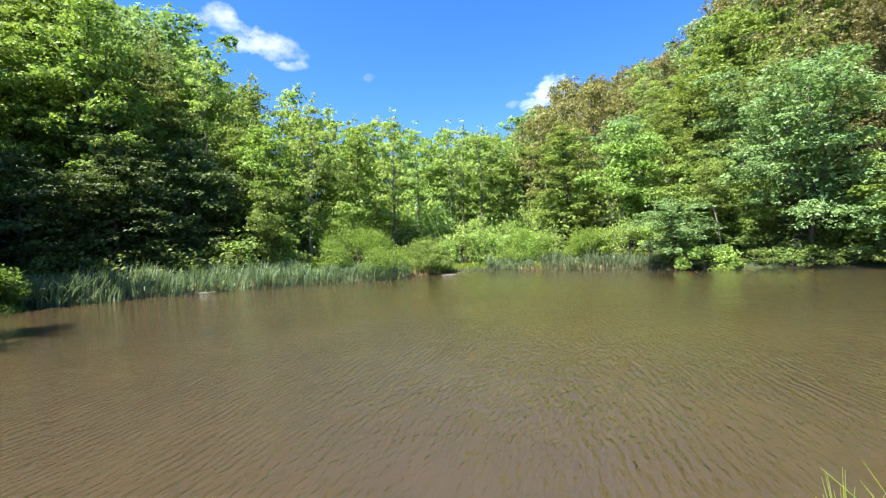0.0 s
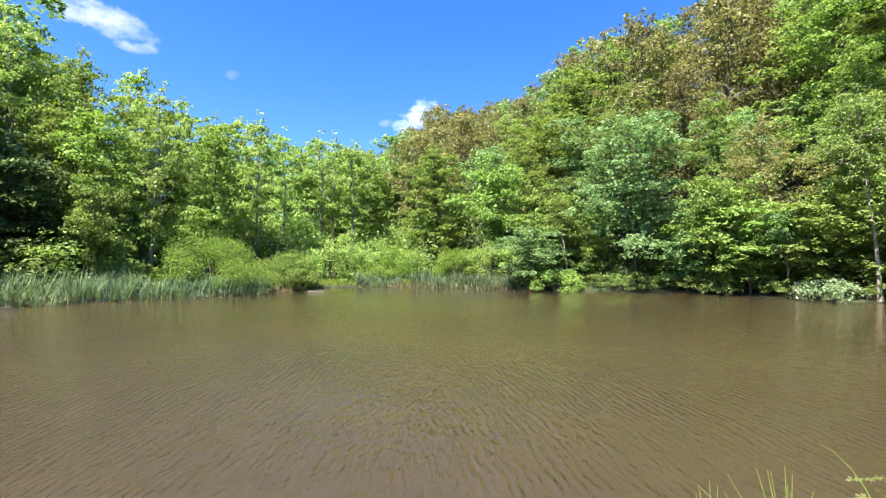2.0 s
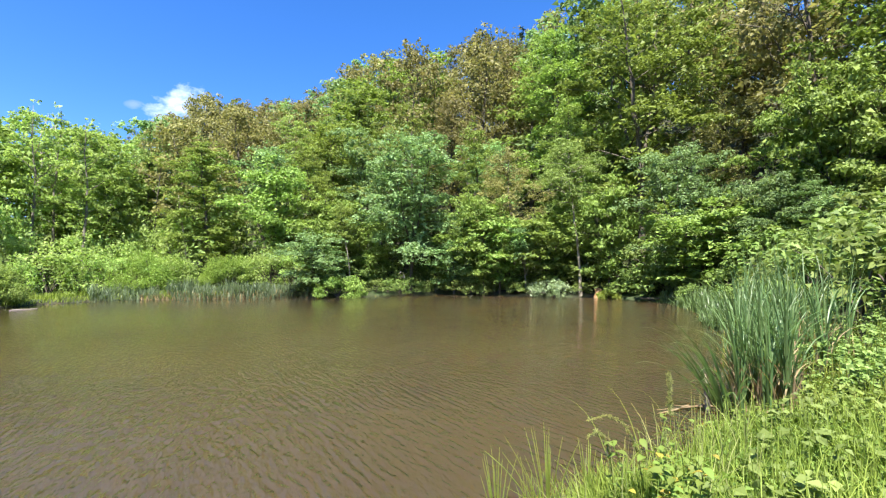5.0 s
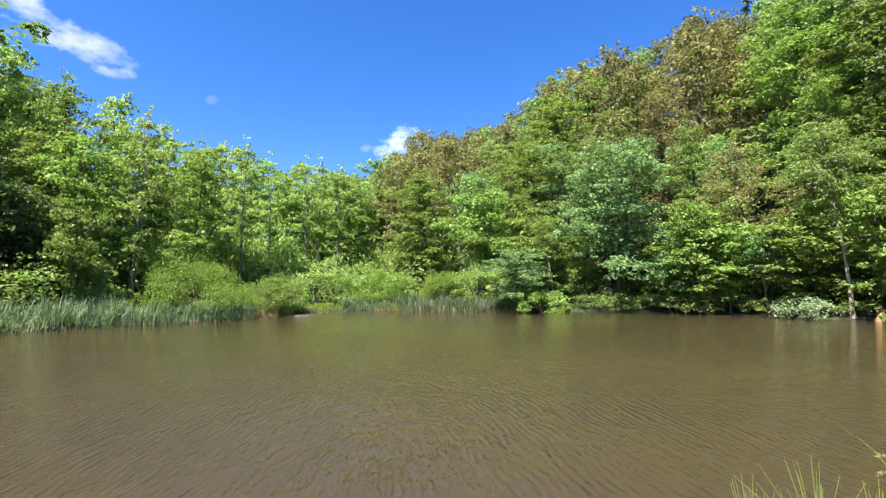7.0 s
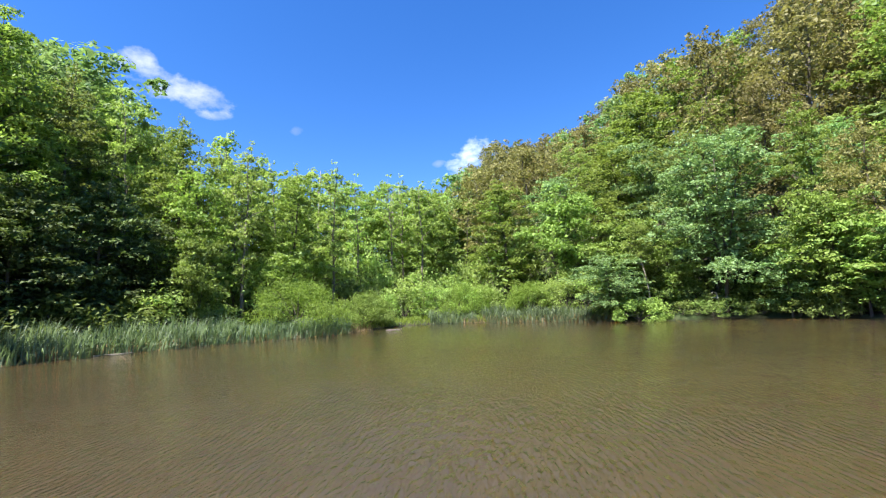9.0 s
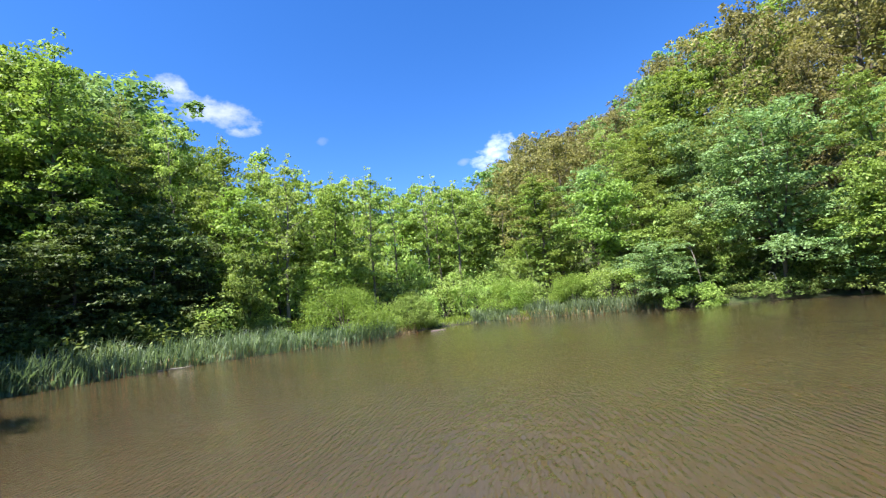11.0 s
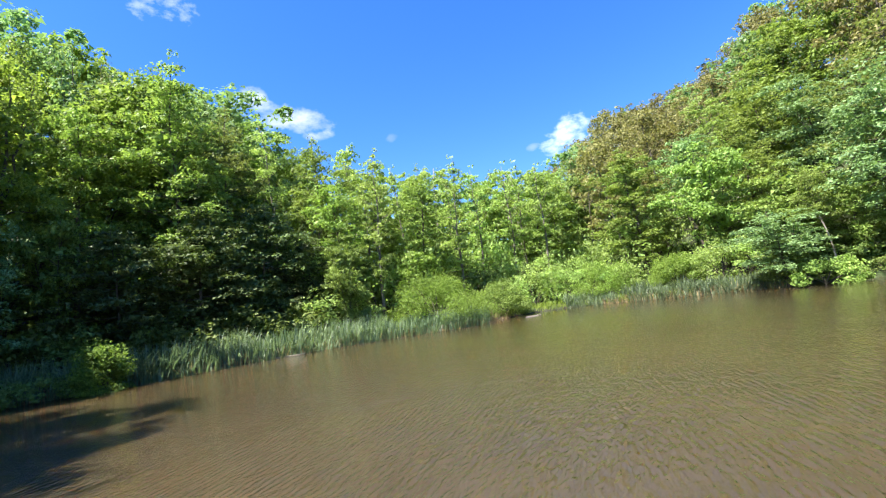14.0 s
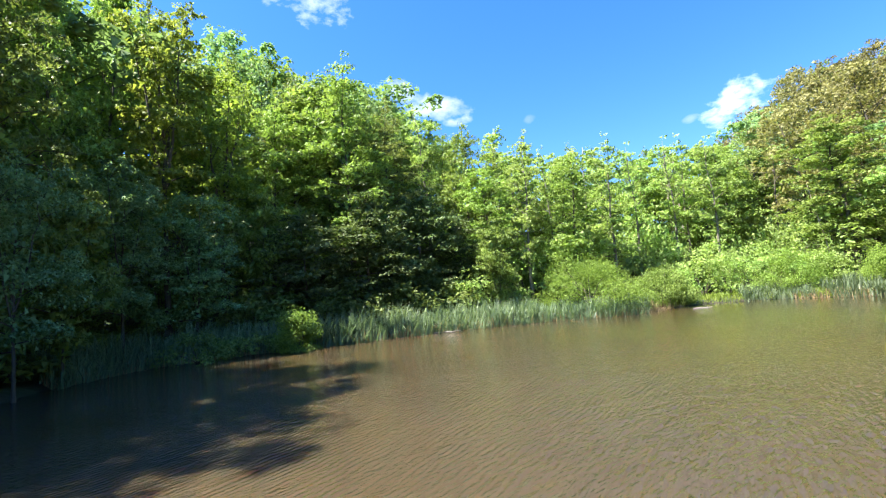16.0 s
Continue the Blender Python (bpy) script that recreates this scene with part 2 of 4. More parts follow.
# ---------------------------------------------------------------- helpers for meshes
def part(name, mesh, mat, parent, label=""):
    if isinstance(mesh, bmesh.types.BMesh):
        bm, mesh = mesh, bpy.data.meshes.new(name)
        bm.to_mesh(mesh)
        bm.free()
    if mat is not None and not mesh.materials:
        mesh.materials.append(mat)
    ob = new(name, mesh)
    if parent is not None:
        ob.parent = parent
    return tagged(ob, label)


def mesh_of(name, verts, faces, smooth=False):
    """A mesh from arrays of corners and of faces that all have the same number of corners."""
    verts, faces = np.asarray(verts, dtype=np.float32), np.asarray(faces, dtype=np.int32)
    me = bpy.data.meshes.new(name)
    n, k = faces.shape
    me.vertices.add(len(verts))
    me.vertices.foreach_set("co", verts.ravel())
    me.loops.add(n * k)
    me.loops.foreach_set("vertex_index", faces.ravel())
    me.polygons.add(n)
    me.polygons.foreach_set("loop_start", np.arange(0, n * k, k, dtype=np.int32))
    me.polygons.foreach_set("loop_total", np.full(n, k, dtype=np.int32))
    me.polygons.foreach_set("use_smooth", np.full(n, smooth))
    me.update(calc_edges=True)
    me.validate()
    return me


def unit(v):
    return v / np.maximum(np.linalg.norm(v, axis=-1, keepdims=True), 1e-9)


class Tubes:
    """Gathers tapered tubes along polylines into one mesh."""

    def __init__(self):
        self.verts, self.faces, self.count = [], [], 0

    def add(self, points, radii, sides=6, rng=None, lump=0.0):
        p = np.asarray(points, dtype=float)
        r = np.asarray(radii, dtype=float)
        d = unit(np.gradient(p, axis=0))
        ref = np.array([0.0, 1.0, 0.0]) if abs(d[0, 2]) > 0.7 else np.array([0.0, 0.0, 1.0])
        a = unit(np.cross(d, ref))
        b = np.cross(d, a)
        ang = np.linspace(0, 2 * np.pi, sides, endpoint=False)
        ring = a[:, None] * np.cos(ang)[None, :, None] + b[:, None] * np.sin(ang)[None, :, None]
        rr = np.repeat(r[:, None], sides, 1)
        if rng is not None and lump:
            rr = rr * (1 + lump * rng.uniform(-1, 1, rr.shape))
        v = p[:, None] + ring * rr[..., None]
        n = len(p)
        i, j = np.meshgrid(np.arange(n - 1), np.arange(sides), indexing="ij")
        k = (j + 1) % sides
        f = np.stack([i * sides + j, i * sides + k, (i + 1) * sides + k, (i + 1) * sides + j], -1).reshape(-1, 4)
        self.verts.append(v.reshape(-1, 3))
        self.faces.append(f + self.count)
        self.count += n * sides
        # close the far end with quads that meet in the middle
        tip = self.count
        self.verts.append(p[-1:] + d[-1] * r[-1] * 0.4)
        self.count += 1
        last = tip - sides
        ends = [[last + q, last + (q + 1) % sides, last + (q + 2) % sides, tip] for q in range(0, sides - 1, 2)]
        self.faces.append(np.array(ends))

    def mesh(self, name):
        return mesh_of(name, np.concatenate(self.verts), np.concatenate(self.faces), True)


def leaves(name, centres, spans, counts, size, rng, up=0.8, narrow=0.62, hollow=0.45, droop=0.15, simple=False):
    """Leaf blades, each a folded lozenge, strewn through ellipsoid clumps."""
    idx = np.repeat(np.arange(len(centres)), counts)
    n = len(idx)
    d = unit(rng.normal(size=(n, 3)))
    r = rng.uniform(hollow ** 2, 1, n) ** 0.5
    out = d * r[:, None]
    p = centres[idx] + out * spans[idx]
    nrm = unit(out * 0.6 + np.array([0, 0, up]) + rng.normal(size=(n, 3)) * 0.5)
    t = unit(np.cross(nrm, rng.normal(size=(n, 3))))
    t[:, 2] -= droop
    t = unit(t)
    b = unit(np.cross(nrm, t))
    ln = size * rng.uniform(0.65, 1.35, n)[:, None]
    w = ln * narrow * rng.uniform(0.8, 1.2, n)[:, None]
    fold = nrm * w * 0.16
    if simple:
        v = np.stack([p - t * ln * 0.45 - b * w * 0.42, p - t * ln * 0.35 + b * w * 0.5, p + t * ln * 0.55], 1)
        return mesh_of(name, v.reshape(-1, 3), np.arange(3 * n).reshape(n, 3))
    v = np.stack([p - t * ln * 0.5, p + b * w * 0.5 + fold - t * ln * 0.06, p + t * ln * 0.5 - nrm * ln * 0.08, p - b * w * 0.5 + fold - t * ln * 0.06], 1)
    f = np.arange(4 * n).reshape(n, 4)
    return mesh_of(name, v.reshape(-1, 3), f)


def pads(name, centres, spans, counts, size, rng, tufts=7, up=0.9, ragged=0.45, inner=None, narrow=0.75):
    """Leaf blades on boughs: every bough is a shallow dome that carries smaller domes of leaves, bare beneath."""
    n_pads = len(centres)
    a = rng.uniform(0, 2 * np.pi, (n_pads, tufts))
    rho = np.sqrt(rng.uniform(0, 1, (n_pads, tufts)))
    rise = np.sqrt(1 - 0.85 * rho ** 2) * rng.uniform(0.55, 1.15, (n_pads, tufts))
    heart = np.stack([np.cos(a) * rho, np.sin(a) * rho, rise - 0.35], -1)
    idx = np.repeat(np.arange(n_pads), counts)
    n = len(idx)
    which = rng.integers(0, tufts, n)
    d = unit(rng.normal(size=(n, 3)) + np.array([0, 0, 0.55]))
    small = (1.25 / math.sqrt(tufts)) * rng.uniform(0.6, 1.2, (n_pads, tufts))[idx, which][:, None]
    off = d * rng.uniform(0.35, 1, n)[:, None] ** 0.5 * small * np.array([1, 1, 0.8])
    p = centres[idx] + (heart[idx, which] + off) * spans[idx]
    size = np.full(n, size)
    if inner is not None:
        at, span, each, big = inner
        d2 = unit(rng.normal(size=(len(at) * each, 3)))
        p2 = np.repeat(at, each, 0) + d2 * rng.uniform(0.2, 1, len(d2))[:, None] * np.repeat(span, each, 0)
        p, d, size = np.concatenate([p, p2]), np.concatenate([d, d2]), np.concatenate([size, np.full(len(d2), big)])
        n = len(p)
    nrm = unit(d * 0.55 + np.array([0, 0, up]) + rng.normal(size=(n, 3)) * ragged)
    t = unit(np.cross(nrm, rng.normal(size=(n, 3))))
    t[:, 2] -= 0.18
    t = unit(t)
    b = unit(np.cross(nrm, t))
    ln = (size * rng.uniform(0.6, 1.35, n))[:, None]
    w = ln * narrow * rng.uniform(0.8, 1.2, n)[:, None]
    v = np.stack([p - t * ln * 0.45 - b * w * 0.42, p - t * ln * 0.35 + b * w * 0.5, p + t * ln * 0.55], 1)
    return mesh_of(name, v.reshape(-1, 3), np.arange(3 * n).reshape(n, 3))


def blades(name, feet, heights, rng, width=0.02, lean=0.25, bend=0.5, wind=(0.0, 0.0), segs=3):
    """Grass-like blades: narrow strips that rise, lean and bend over to a point."""
    n = len(feet)
    ang = rng.uniform(0, 2 * np.pi, n)
    side = np.stack([np.cos(ang), np.sin(ang), np.zeros(n)], 1)
    out = np.stack([-np.sin(ang), np.cos(ang), np.zeros(n)], 1)
    le = rng.normal(0, 1, n)[:, None] * lean
    be = np.abs(rng.normal(0, 1, n))[:, None] * bend
    pts = []
    for k in range(segs + 1):
        s = k / segs
        c = feet + np.array([0, 0, 1.0]) * heights[:, None] * (s - 0.28 * be * s ** 3) + out * heights[:, None] * (le * s + be * s ** 2.4 * 0.6)
        c = c + np.array([wind[0], wind[1], 0]) * heights[:, None] * s ** 2
        w = width * (1 - s ** 2.2) + 0.002
        pts += [c - side * w * 0.5, c + side * w * 0.5]
    v = np.stack(pts, 1)
    m = 2 * (segs + 1)
    f = np.concatenate([np.arange(n)[:, None] * m + np.array([2 * k, 2 * k + 1, 2 * k + 3, 2 * k + 2]) for k in range(segs)])
    return mesh_of(name, v.reshape(-1, 3), f)


# ---------------------------------------------------------------- the lie of the land
POND = np.array([(-16, 3.6), (-19.7, 7.3), (-22.2, 10.5), (-23, 14), (-21.4, 17), (-17.6, 20), (-15.2, 22.5), (-13, 25), (-10, 27), (-8, 27.9),
                 (-6.2, 28), (-3.2, 29.7), (-1.6, 32.4), (0.6, 35), (4.5, 36.2), (8, 33.4), (11, 30.6), (14, 29), (15.2, 27.2), (17, 26.4),
                 (19, 25.6), (21, 23.4), (23, 20.3), (24, 16), (25, 13), (23.8, 9.6), (23, 8), (19, 5.6), (13, 3.6), (8, 2.45),
                 (6.7, 2.0), (5.8, 1.8), (5.0, 1.75), (3.8, 1.85), (2.5, 1.95), (0, 1.65), (-4, 1.6), (-10, 1.8)])


def shore(x, y):
    """Distance from the water's edge in metres: positive on land."""
    x, y = np.atleast_1d(np.asarray(x, float)), np.atleast_1d(np.asarray(y, float))
    best = np.full(x.shape, 1e9)
    inside = np.zeros(x.shape, bool)
    for (ax, ay), (bx, by) in zip(POND, np.roll(POND, -1, 0)):
        dx, dy = bx - ax, by - ay
        k = np.clip(((x - ax) * dx + (y - ay) * dy) / (dx * dx + dy * dy), 0, 1)
        best = np.minimum(best, np.hypot(x - ax - k * dx, y - ay - k * dy))
        cross = (ay > y) != (by > y)
        with np.errstate(divide="ignore", invalid="ignore"):
            inside ^= cross & (x < ax + (y - ay) * dx / (dy if dy else 1e-9))
    return np.where(inside, -best, best)


def bearing(x, y):
    return np.degrees(np.arctan2(x, y))


def land(x, y):
    """Height of the ground: banks round the pond, a wooded slope on either hand, a valley ahead, a flat dam behind."""
    x, y = np.atleast_1d(np.asarray(x, float)), np.atleast_1d(np.asarray(y, float))
    d = shore(x, y)
    b = bearing(x, y)
    steep = np.interp(b, [-180, -125, -95, -60, -32, -20, -5, 8, 16, 30, 45, 60, 95, 125, 180],
                      [0.0, 0.0, 0.35, 0.42, 0.32, 0.12, 0.09, 0.09, 0.25, 0.42, 0.50, 0.58, 0.55, 0.0, 0.0])
    flat = np.interp(b, [-180, -60, -30, -10, 10, 20, 180], [3, 3, 4, 6, 4, 2, 2])
    rise = np.maximum(d - flat, 0) * steep
    hill = 62 * np.tanh(rise / 62)
    bank = 0.30 * np.clip(d / 0.9, 0, 1) ** 0.7
    rough = 0.10 * np.sin(x * 0.9 + 1.3) * np.sin(y * 0.8) * np.clip(d / 3, 0, 1)
    z = bank + hill + rough
    return np.where(d < 0, -1.3 * np.clip(-d / 2.5, 0, 1) ** 0.8, z)


def grid_axis(fine, reach, step):
    inner = np.arange(-fine, fine + step, step)
    outer = fine + np.cumsum(step * 1.16 ** np.arange(1, 60))
    outer = outer[outer < reach]
    return np.concatenate([-outer[::-1], inner, outer])


def build_ground():
    gx, gy = grid_axis(32, 2600, 0.75), grid_axis(26, 2600, 0.75) + 18
    X, Y = np.meshgrid(gx, gy, indexing="ij")
    Z = land(X.ravel(), Y.ravel())
    nx, ny = X.shape
    i, j = np.meshgrid(np.arange(nx - 1), np.arange(ny - 1), indexing="ij")
    f = np.stack([i * ny + j, (i + 1) * ny + j, (i + 1) * ny + j + 1, i * ny + j + 1], -1).reshape(-1, 4)
    me = mesh_of("ground", np.stack([X.ravel(), Y.ravel(), Z], 1), f, True)
    tagged(part("ground", me, GROUND, None), "wooded valley floor of brown soil and patchy grass", "ground", kind="structure")
    bm = bmesh.new()
    lo, hi = POND.min(0) - 1.5, POND.max(0) + 1.5
    bmesh.ops.create_grid(bm, x_segments=24, y_segments=24, size=0.5)
    bmesh.ops.transform(bm, matrix=Matrix.Translation(((lo[0] + hi[0]) / 2, (lo[1] + hi[1]) / 2, 0)) @ Matrix.Diagonal((hi[0] - lo[0], hi[1] - lo[1], 1, 1)), verts=bm.verts)
    tagged(part("water", bm, WATER, None), "murky brown pond water with small wind ripples", "pond", kind="structure")


build_ground()


# ---------------------------------------------------------------- trees
# height, crown start, widest radius, crown form, limbs, fork (share of the height at which the stem divides), bough radius and flatness,
# leaf size, rise of the limbs, tufts on a bough, how level and how ragged the leaves lie, leaves on a tree seen close
KINDS = {
    "alder": dict(h=16, start=0.24, r=1.9, form="spindle", limbs=34, fork=0, pad=0.50, flat=0.6, leaf=0.175, rise=0.85, tufts=5, up=0.6, ragged=0.6, n=7000),
    "hazel": dict(h=7, start=0.15, r=2.8, form="egg", limbs=24, fork=0.22, pad=0.82, flat=0.6, leaf=0.185, rise=0.7, tufts=9, up=0.9, ragged=0.5, n=8500),
    "lime": dict(h=17, start=0.08, r=3.8, form="cone", limbs=44, fork=0, pad=1.0, flat=0.74, leaf=0.20, rise=0.60, tufts=9, up=0.7, ragged=0.55, n=15500),
    "ash": dict(h=17, start=0.30, r=3.6, form="egg", limbs=24, fork=0.42, pad=1.0, flat=0.5, leaf=0.20, rise=0.6, tufts=9, up=0.9, ragged=0.5, n=12500),
    "maple": dict(h=12, start=0.20, r=4.2, form="dome", limbs=26, fork=0.30, pad=1.30, flat=0.62, leaf=0.20, rise=0.45, tufts=11, up=1.0, ragged=0.4, n=14500),
    "beech": dict(h=17, start=0.12, r=4.0, form="egg", limbs=42, fork=0, pad=1.0, flat=0.48, leaf=0.19, rise=0.42, tufts=9, up=1.0, ragged=0.5, n=14000),
    # understory tree whose dark leaf colour carries the shade of the left-hand wood
    "dimmed_tree": dict(h=9, start=0.06, r=2.5, form="egg", limbs=38, fork=0, pad=0.80, flat=0.45, leaf=0.19, rise=0.15, tufts=8, up=0.8, ragged=0.5, n=9000),
    "hornbeam": dict(h=19, start=0.15, r=4.6, form="egg", limbs=34, fork=0.30, pad=0.95, flat=0.6, leaf=0.19, rise=0.75, tufts=8, up=0.75, ragged=0.55, n=16000),
    "russet": dict(h=17, start=0.14, r=3.6, form="egg", limbs=44, fork=0, pad=0.72, flat=1.1, leaf=0.165, rise=0.95, tufts=7, up=0.25, ragged=0.8, n=13500),
    "spruce": dict(h=20, start=0.1, r=3.0, form="spire", limbs=60, fork=0, pad=0.75, flat=0.4, leaf=0.28, rise=-0.2, tufts=6, up=0.5, ragged=0.5, n=8000),
}
LABELS = {
    "alder": "slender alder with light green leaves and a bare lower trunk",
    "lime": "tall broadleaf tree with a cone of yellow-green foliage",
    "ash": "tall feathery tree of pale yellow-green leaves with dark forked stems",
    "hazel": "young many-stemmed tree with bright green leaves over the bank",
    "maple": "spreading maple with rounded layers of blue-green foliage",
    "beech": "tall beech with level tiers of dull green leaves",
    "dimmed_tree": "drooping young tree, its green leaves darkened to stand in for the wood's shade",
    "hornbeam": "tall dark olive-green hornbeam with steep forked limbs",
    "russet": "tall hillside tree with brushy russet-brown spring foliage",
    "spruce": "dark green spruce with a pointed top",
}
FORMS = {
    "egg": lambda s: np.clip(np.sin(np.pi * np.clip(s, 0, 1) ** 0.75) ** 0.7, 0.12, 1),
    "cone": lambda s: np.clip((1 - s ** 1.5) ** 0.62 * (0.74 + 0.45 * s), 0.12, 1),
    "dome": lambda s: np.clip((1 - s ** 2.6) ** 0.6, 0.15, 1),
    "spindle": lambda s: np.clip(np.sin(np.pi * np.clip(s * 0.92 + 0.08, 0, 1)) ** 0.6, 0.2, 1),
    "spire": lambda s: np.clip((1 - s) * 1.0, 0.05, 1),
}
# how finely a tree is built: leaves, size of a leaf, limbs, size of a bough
GRADES = {"close": (1.0, 1.0, 1.0, 1.0), "middle": (0.58, 1.30, 0.85, 1.12), "far": (0.34, 1.72, 0.62, 1.32)}


def build_tree(kind, seed, grade="close", bark=None, lean=0.0, name="tree", start=None):
    k = dict(KINDS[kind])
    k["start"] = start or k["start"]
    many, large, limb_share, bough = GRADES[grade]
    rng = np.random.default_rng(seed)
    h, r = k["h"], k["r"]
    root = tagged(new(name), LABELS[kind], "tree")
    root.empty_display_size = 0.3
    # trunk with a wandering line and a flared foot
    s = np.linspace(0, 1, 12)
    wander = np.cumsum(rng.normal(0, 0.011 * h, (12, 2)), 0) * s[:, None]
    line = np.stack([wander[:, 0] + lean * h * s ** 1.3, wander[:, 1], h * 0.97 * s], 1)
    line[0, 2] = -0.5
    foot = 0.0115 * h
    girth = foot * (1 - 0.93 * s) + foot * 0.55 * np.exp(-s * 22)
    trunk = Tubes()
    trunk.add(line, girth, 8, rng, 0.08)
    lines = [line]
    if k["fork"]:
        for e in range(3):
            a = e * 2.1 + rng.uniform(-0.4, 0.4)
            at0 = k["fork"] * rng.uniform(0.8, 1.25)
            o = np.array([np.interp(at0, s, line[:, i]) for i in range(3)])
            u = np.linspace(0, 1, 12)
            out = r * rng.uniform(0.42, 0.62)
            arm = np.stack([o[0] + math.cos(a) * out * u ** 0.8, o[1] + math.sin(a) * out * u ** 0.8, o[2] + (h * rng.uniform(0.82, 0.95) - o[2]) * u], 1)
            arm[1:] += rng.normal(0, 0.012 * h, (11, 3)) * u[1:, None]
            trunk.add(arm, foot * 0.55 * (1 - 0.9 * u), 6, rng, 0.08)
            full = np.concatenate([line[:1], arm])
            z = np.linspace(0, full[-1, 2], 12)
            lines.append(np.stack([np.interp(z, full[:, 2], full[:, 0]), np.interp(z, full[:, 2], full[:, 1]), z], 1))
    bark = bark or (BARK_GREY if kind == "alder" else BARK)
    part("trunk", trunk.mesh("trunk"), bark, root)
    limbs, centres, spans = Tubes(), [], []
    n = int(k["limbs"] * limb_share)
    gap = rng.uniform(0, 6.28)
    for i in range(n):
        stem = lines[i % len(lines)]
        q = k["start"] + (1 - k["start"]) * ((i + rng.uniform(0.1, 0.9)) / n) ** 0.9
        c = (q - k["start"]) / (1 - k["start"])
        reach = r * float(FORMS[k["form"]](c)) * (rng.uniform(0.4, 1.3) if kind == "alder" else rng.uniform(0.66, 1.14))
        a = gap + i * 2.4 + rng.normal(0, 0.35)
        z = min(q, 0.97) * (0.93 if k["rise"] > 0 else 1.0) * h * 0.97
        z = min(z, stem[-1, 2])
        o = np.array([np.interp(z, stem[:, 2], stem[:, 0]), np.interp(z, stem[:, 2], stem[:, 1]), z])
        d = np.array([math.cos(a), math.sin(a), 0.0])
        if len(lines) > 1:
            reach *= 0.8
        side = np.array([-d[1], d[0], 0])
        u = np.linspace(0, 1, 4)
        rise = k["rise"] * (0.55 + 0.8 * c) * rng.uniform(0.7, 1.3)
        arc = o + d * (reach * u)[:, None] + np.array([0, 0, 1.0]) * (reach * (rise * u - 0.25 * u ** 2.5))[:, None]
        arc[1:] += rng.normal(0, 0.05 * reach, (3, 3))
        limbs.add(arc, 0.16 * foot * (1.35 - c) * (1 - 0.85 * u) * (0.6 + reach / r) + 0.006, 3)
        m = max(1, int(round((0.8 + 2.9 * reach / r) * (0.75 if grade == "far" else 1.0))))
        for e in range(m):
            w = 0.45 + 0.55 * (e + rng.uniform(0.3, 1)) / m
            p = np.array([np.interp(w, u, arc[:, z]) for z in range(3)])
            hand = (1 if e % 2 else -1) * rng.uniform(0.1, 0.42) * reach * (1.25 - w)
            tip = p + side * hand + d * abs(hand) * 0.5 + np.array([0, 0, rng.normal(0.05, 0.18)])
            if grade != "far" and abs(hand) > 0.5:
                limbs.add(np.array([p, (p + tip) / 2 + (0, 0, 0.05), tip]), (0.05 * foot + 0.006, 0.03 * foot + 0.005, 0.004), 3)
            rad = k["pad"] * bough * rng.uniform(0.6, 1.3) * (0.65 + 0.45 * math.sqrt(reach / r))
            centres.append(tip)
            spans.append((rad * rng.uniform(0.8, 1.25), rad * rng.uniform(0.8, 1.25), rad * k["flat"] * rng.uniform(0.75, 1.35)))
    for stem in lines:
        for e in range(3):
            centres.append(stem[-1] + rng.normal(0, 0.25, 3) - np.array([0, 0, 0.45 * e]))
            spans.append((0.34 + 0.2 * e, 0.34 + 0.2 * e, 0.55))
    tagged(part("branchwork", limbs.mesh("branchwork"), bark, root), kind="stuff")
    centres, spans = np.array(centres), np.array(spans)
    share = spans[:, 0] * spans[:, 1] * rng.uniform(0.6, 1.35, len(centres))
    counts = np.maximum(5, k["n"] * many * share / share.sum()).astype(int)
    # the shaded heart of the crown: larger sprays close to the stems
    heart_at, heart_span = [], []
    wide_heart = 0.34 if len(lines) > 1 else 0.46
    for q in np.linspace(k["start"] + 0.04, 0.80, 9 if kind != "alder" else 6):
        reach = r * float(FORMS[k["form"]]((q - k["start"]) / (1 - k["start"])))
        for stem in lines:
            z = min(q * h * 0.97, stem[-1, 2])
            o = np.array([np.interp(z, stem[:, 2], stem[:, 0]), np.interp(z, stem[:, 2], stem[:, 1]), z + 0.15 * reach])
            heart_at.append(o + rng.normal(0, 0.1 * reach, 3))
            heart_span.append((wide_heart * reach, wide_heart * reach, 0.06 * h))
    heart_n = int((52 if grade == "far" else 92) * (0.28 if kind == "alder" else 1.0) / len(lines) ** 0.7)
    inner = (np.array(heart_at), np.array(heart_span), heart_n, 0.36 if kind != "alder" else 0.30)
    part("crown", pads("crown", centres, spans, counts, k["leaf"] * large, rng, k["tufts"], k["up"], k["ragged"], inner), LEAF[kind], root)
    return root


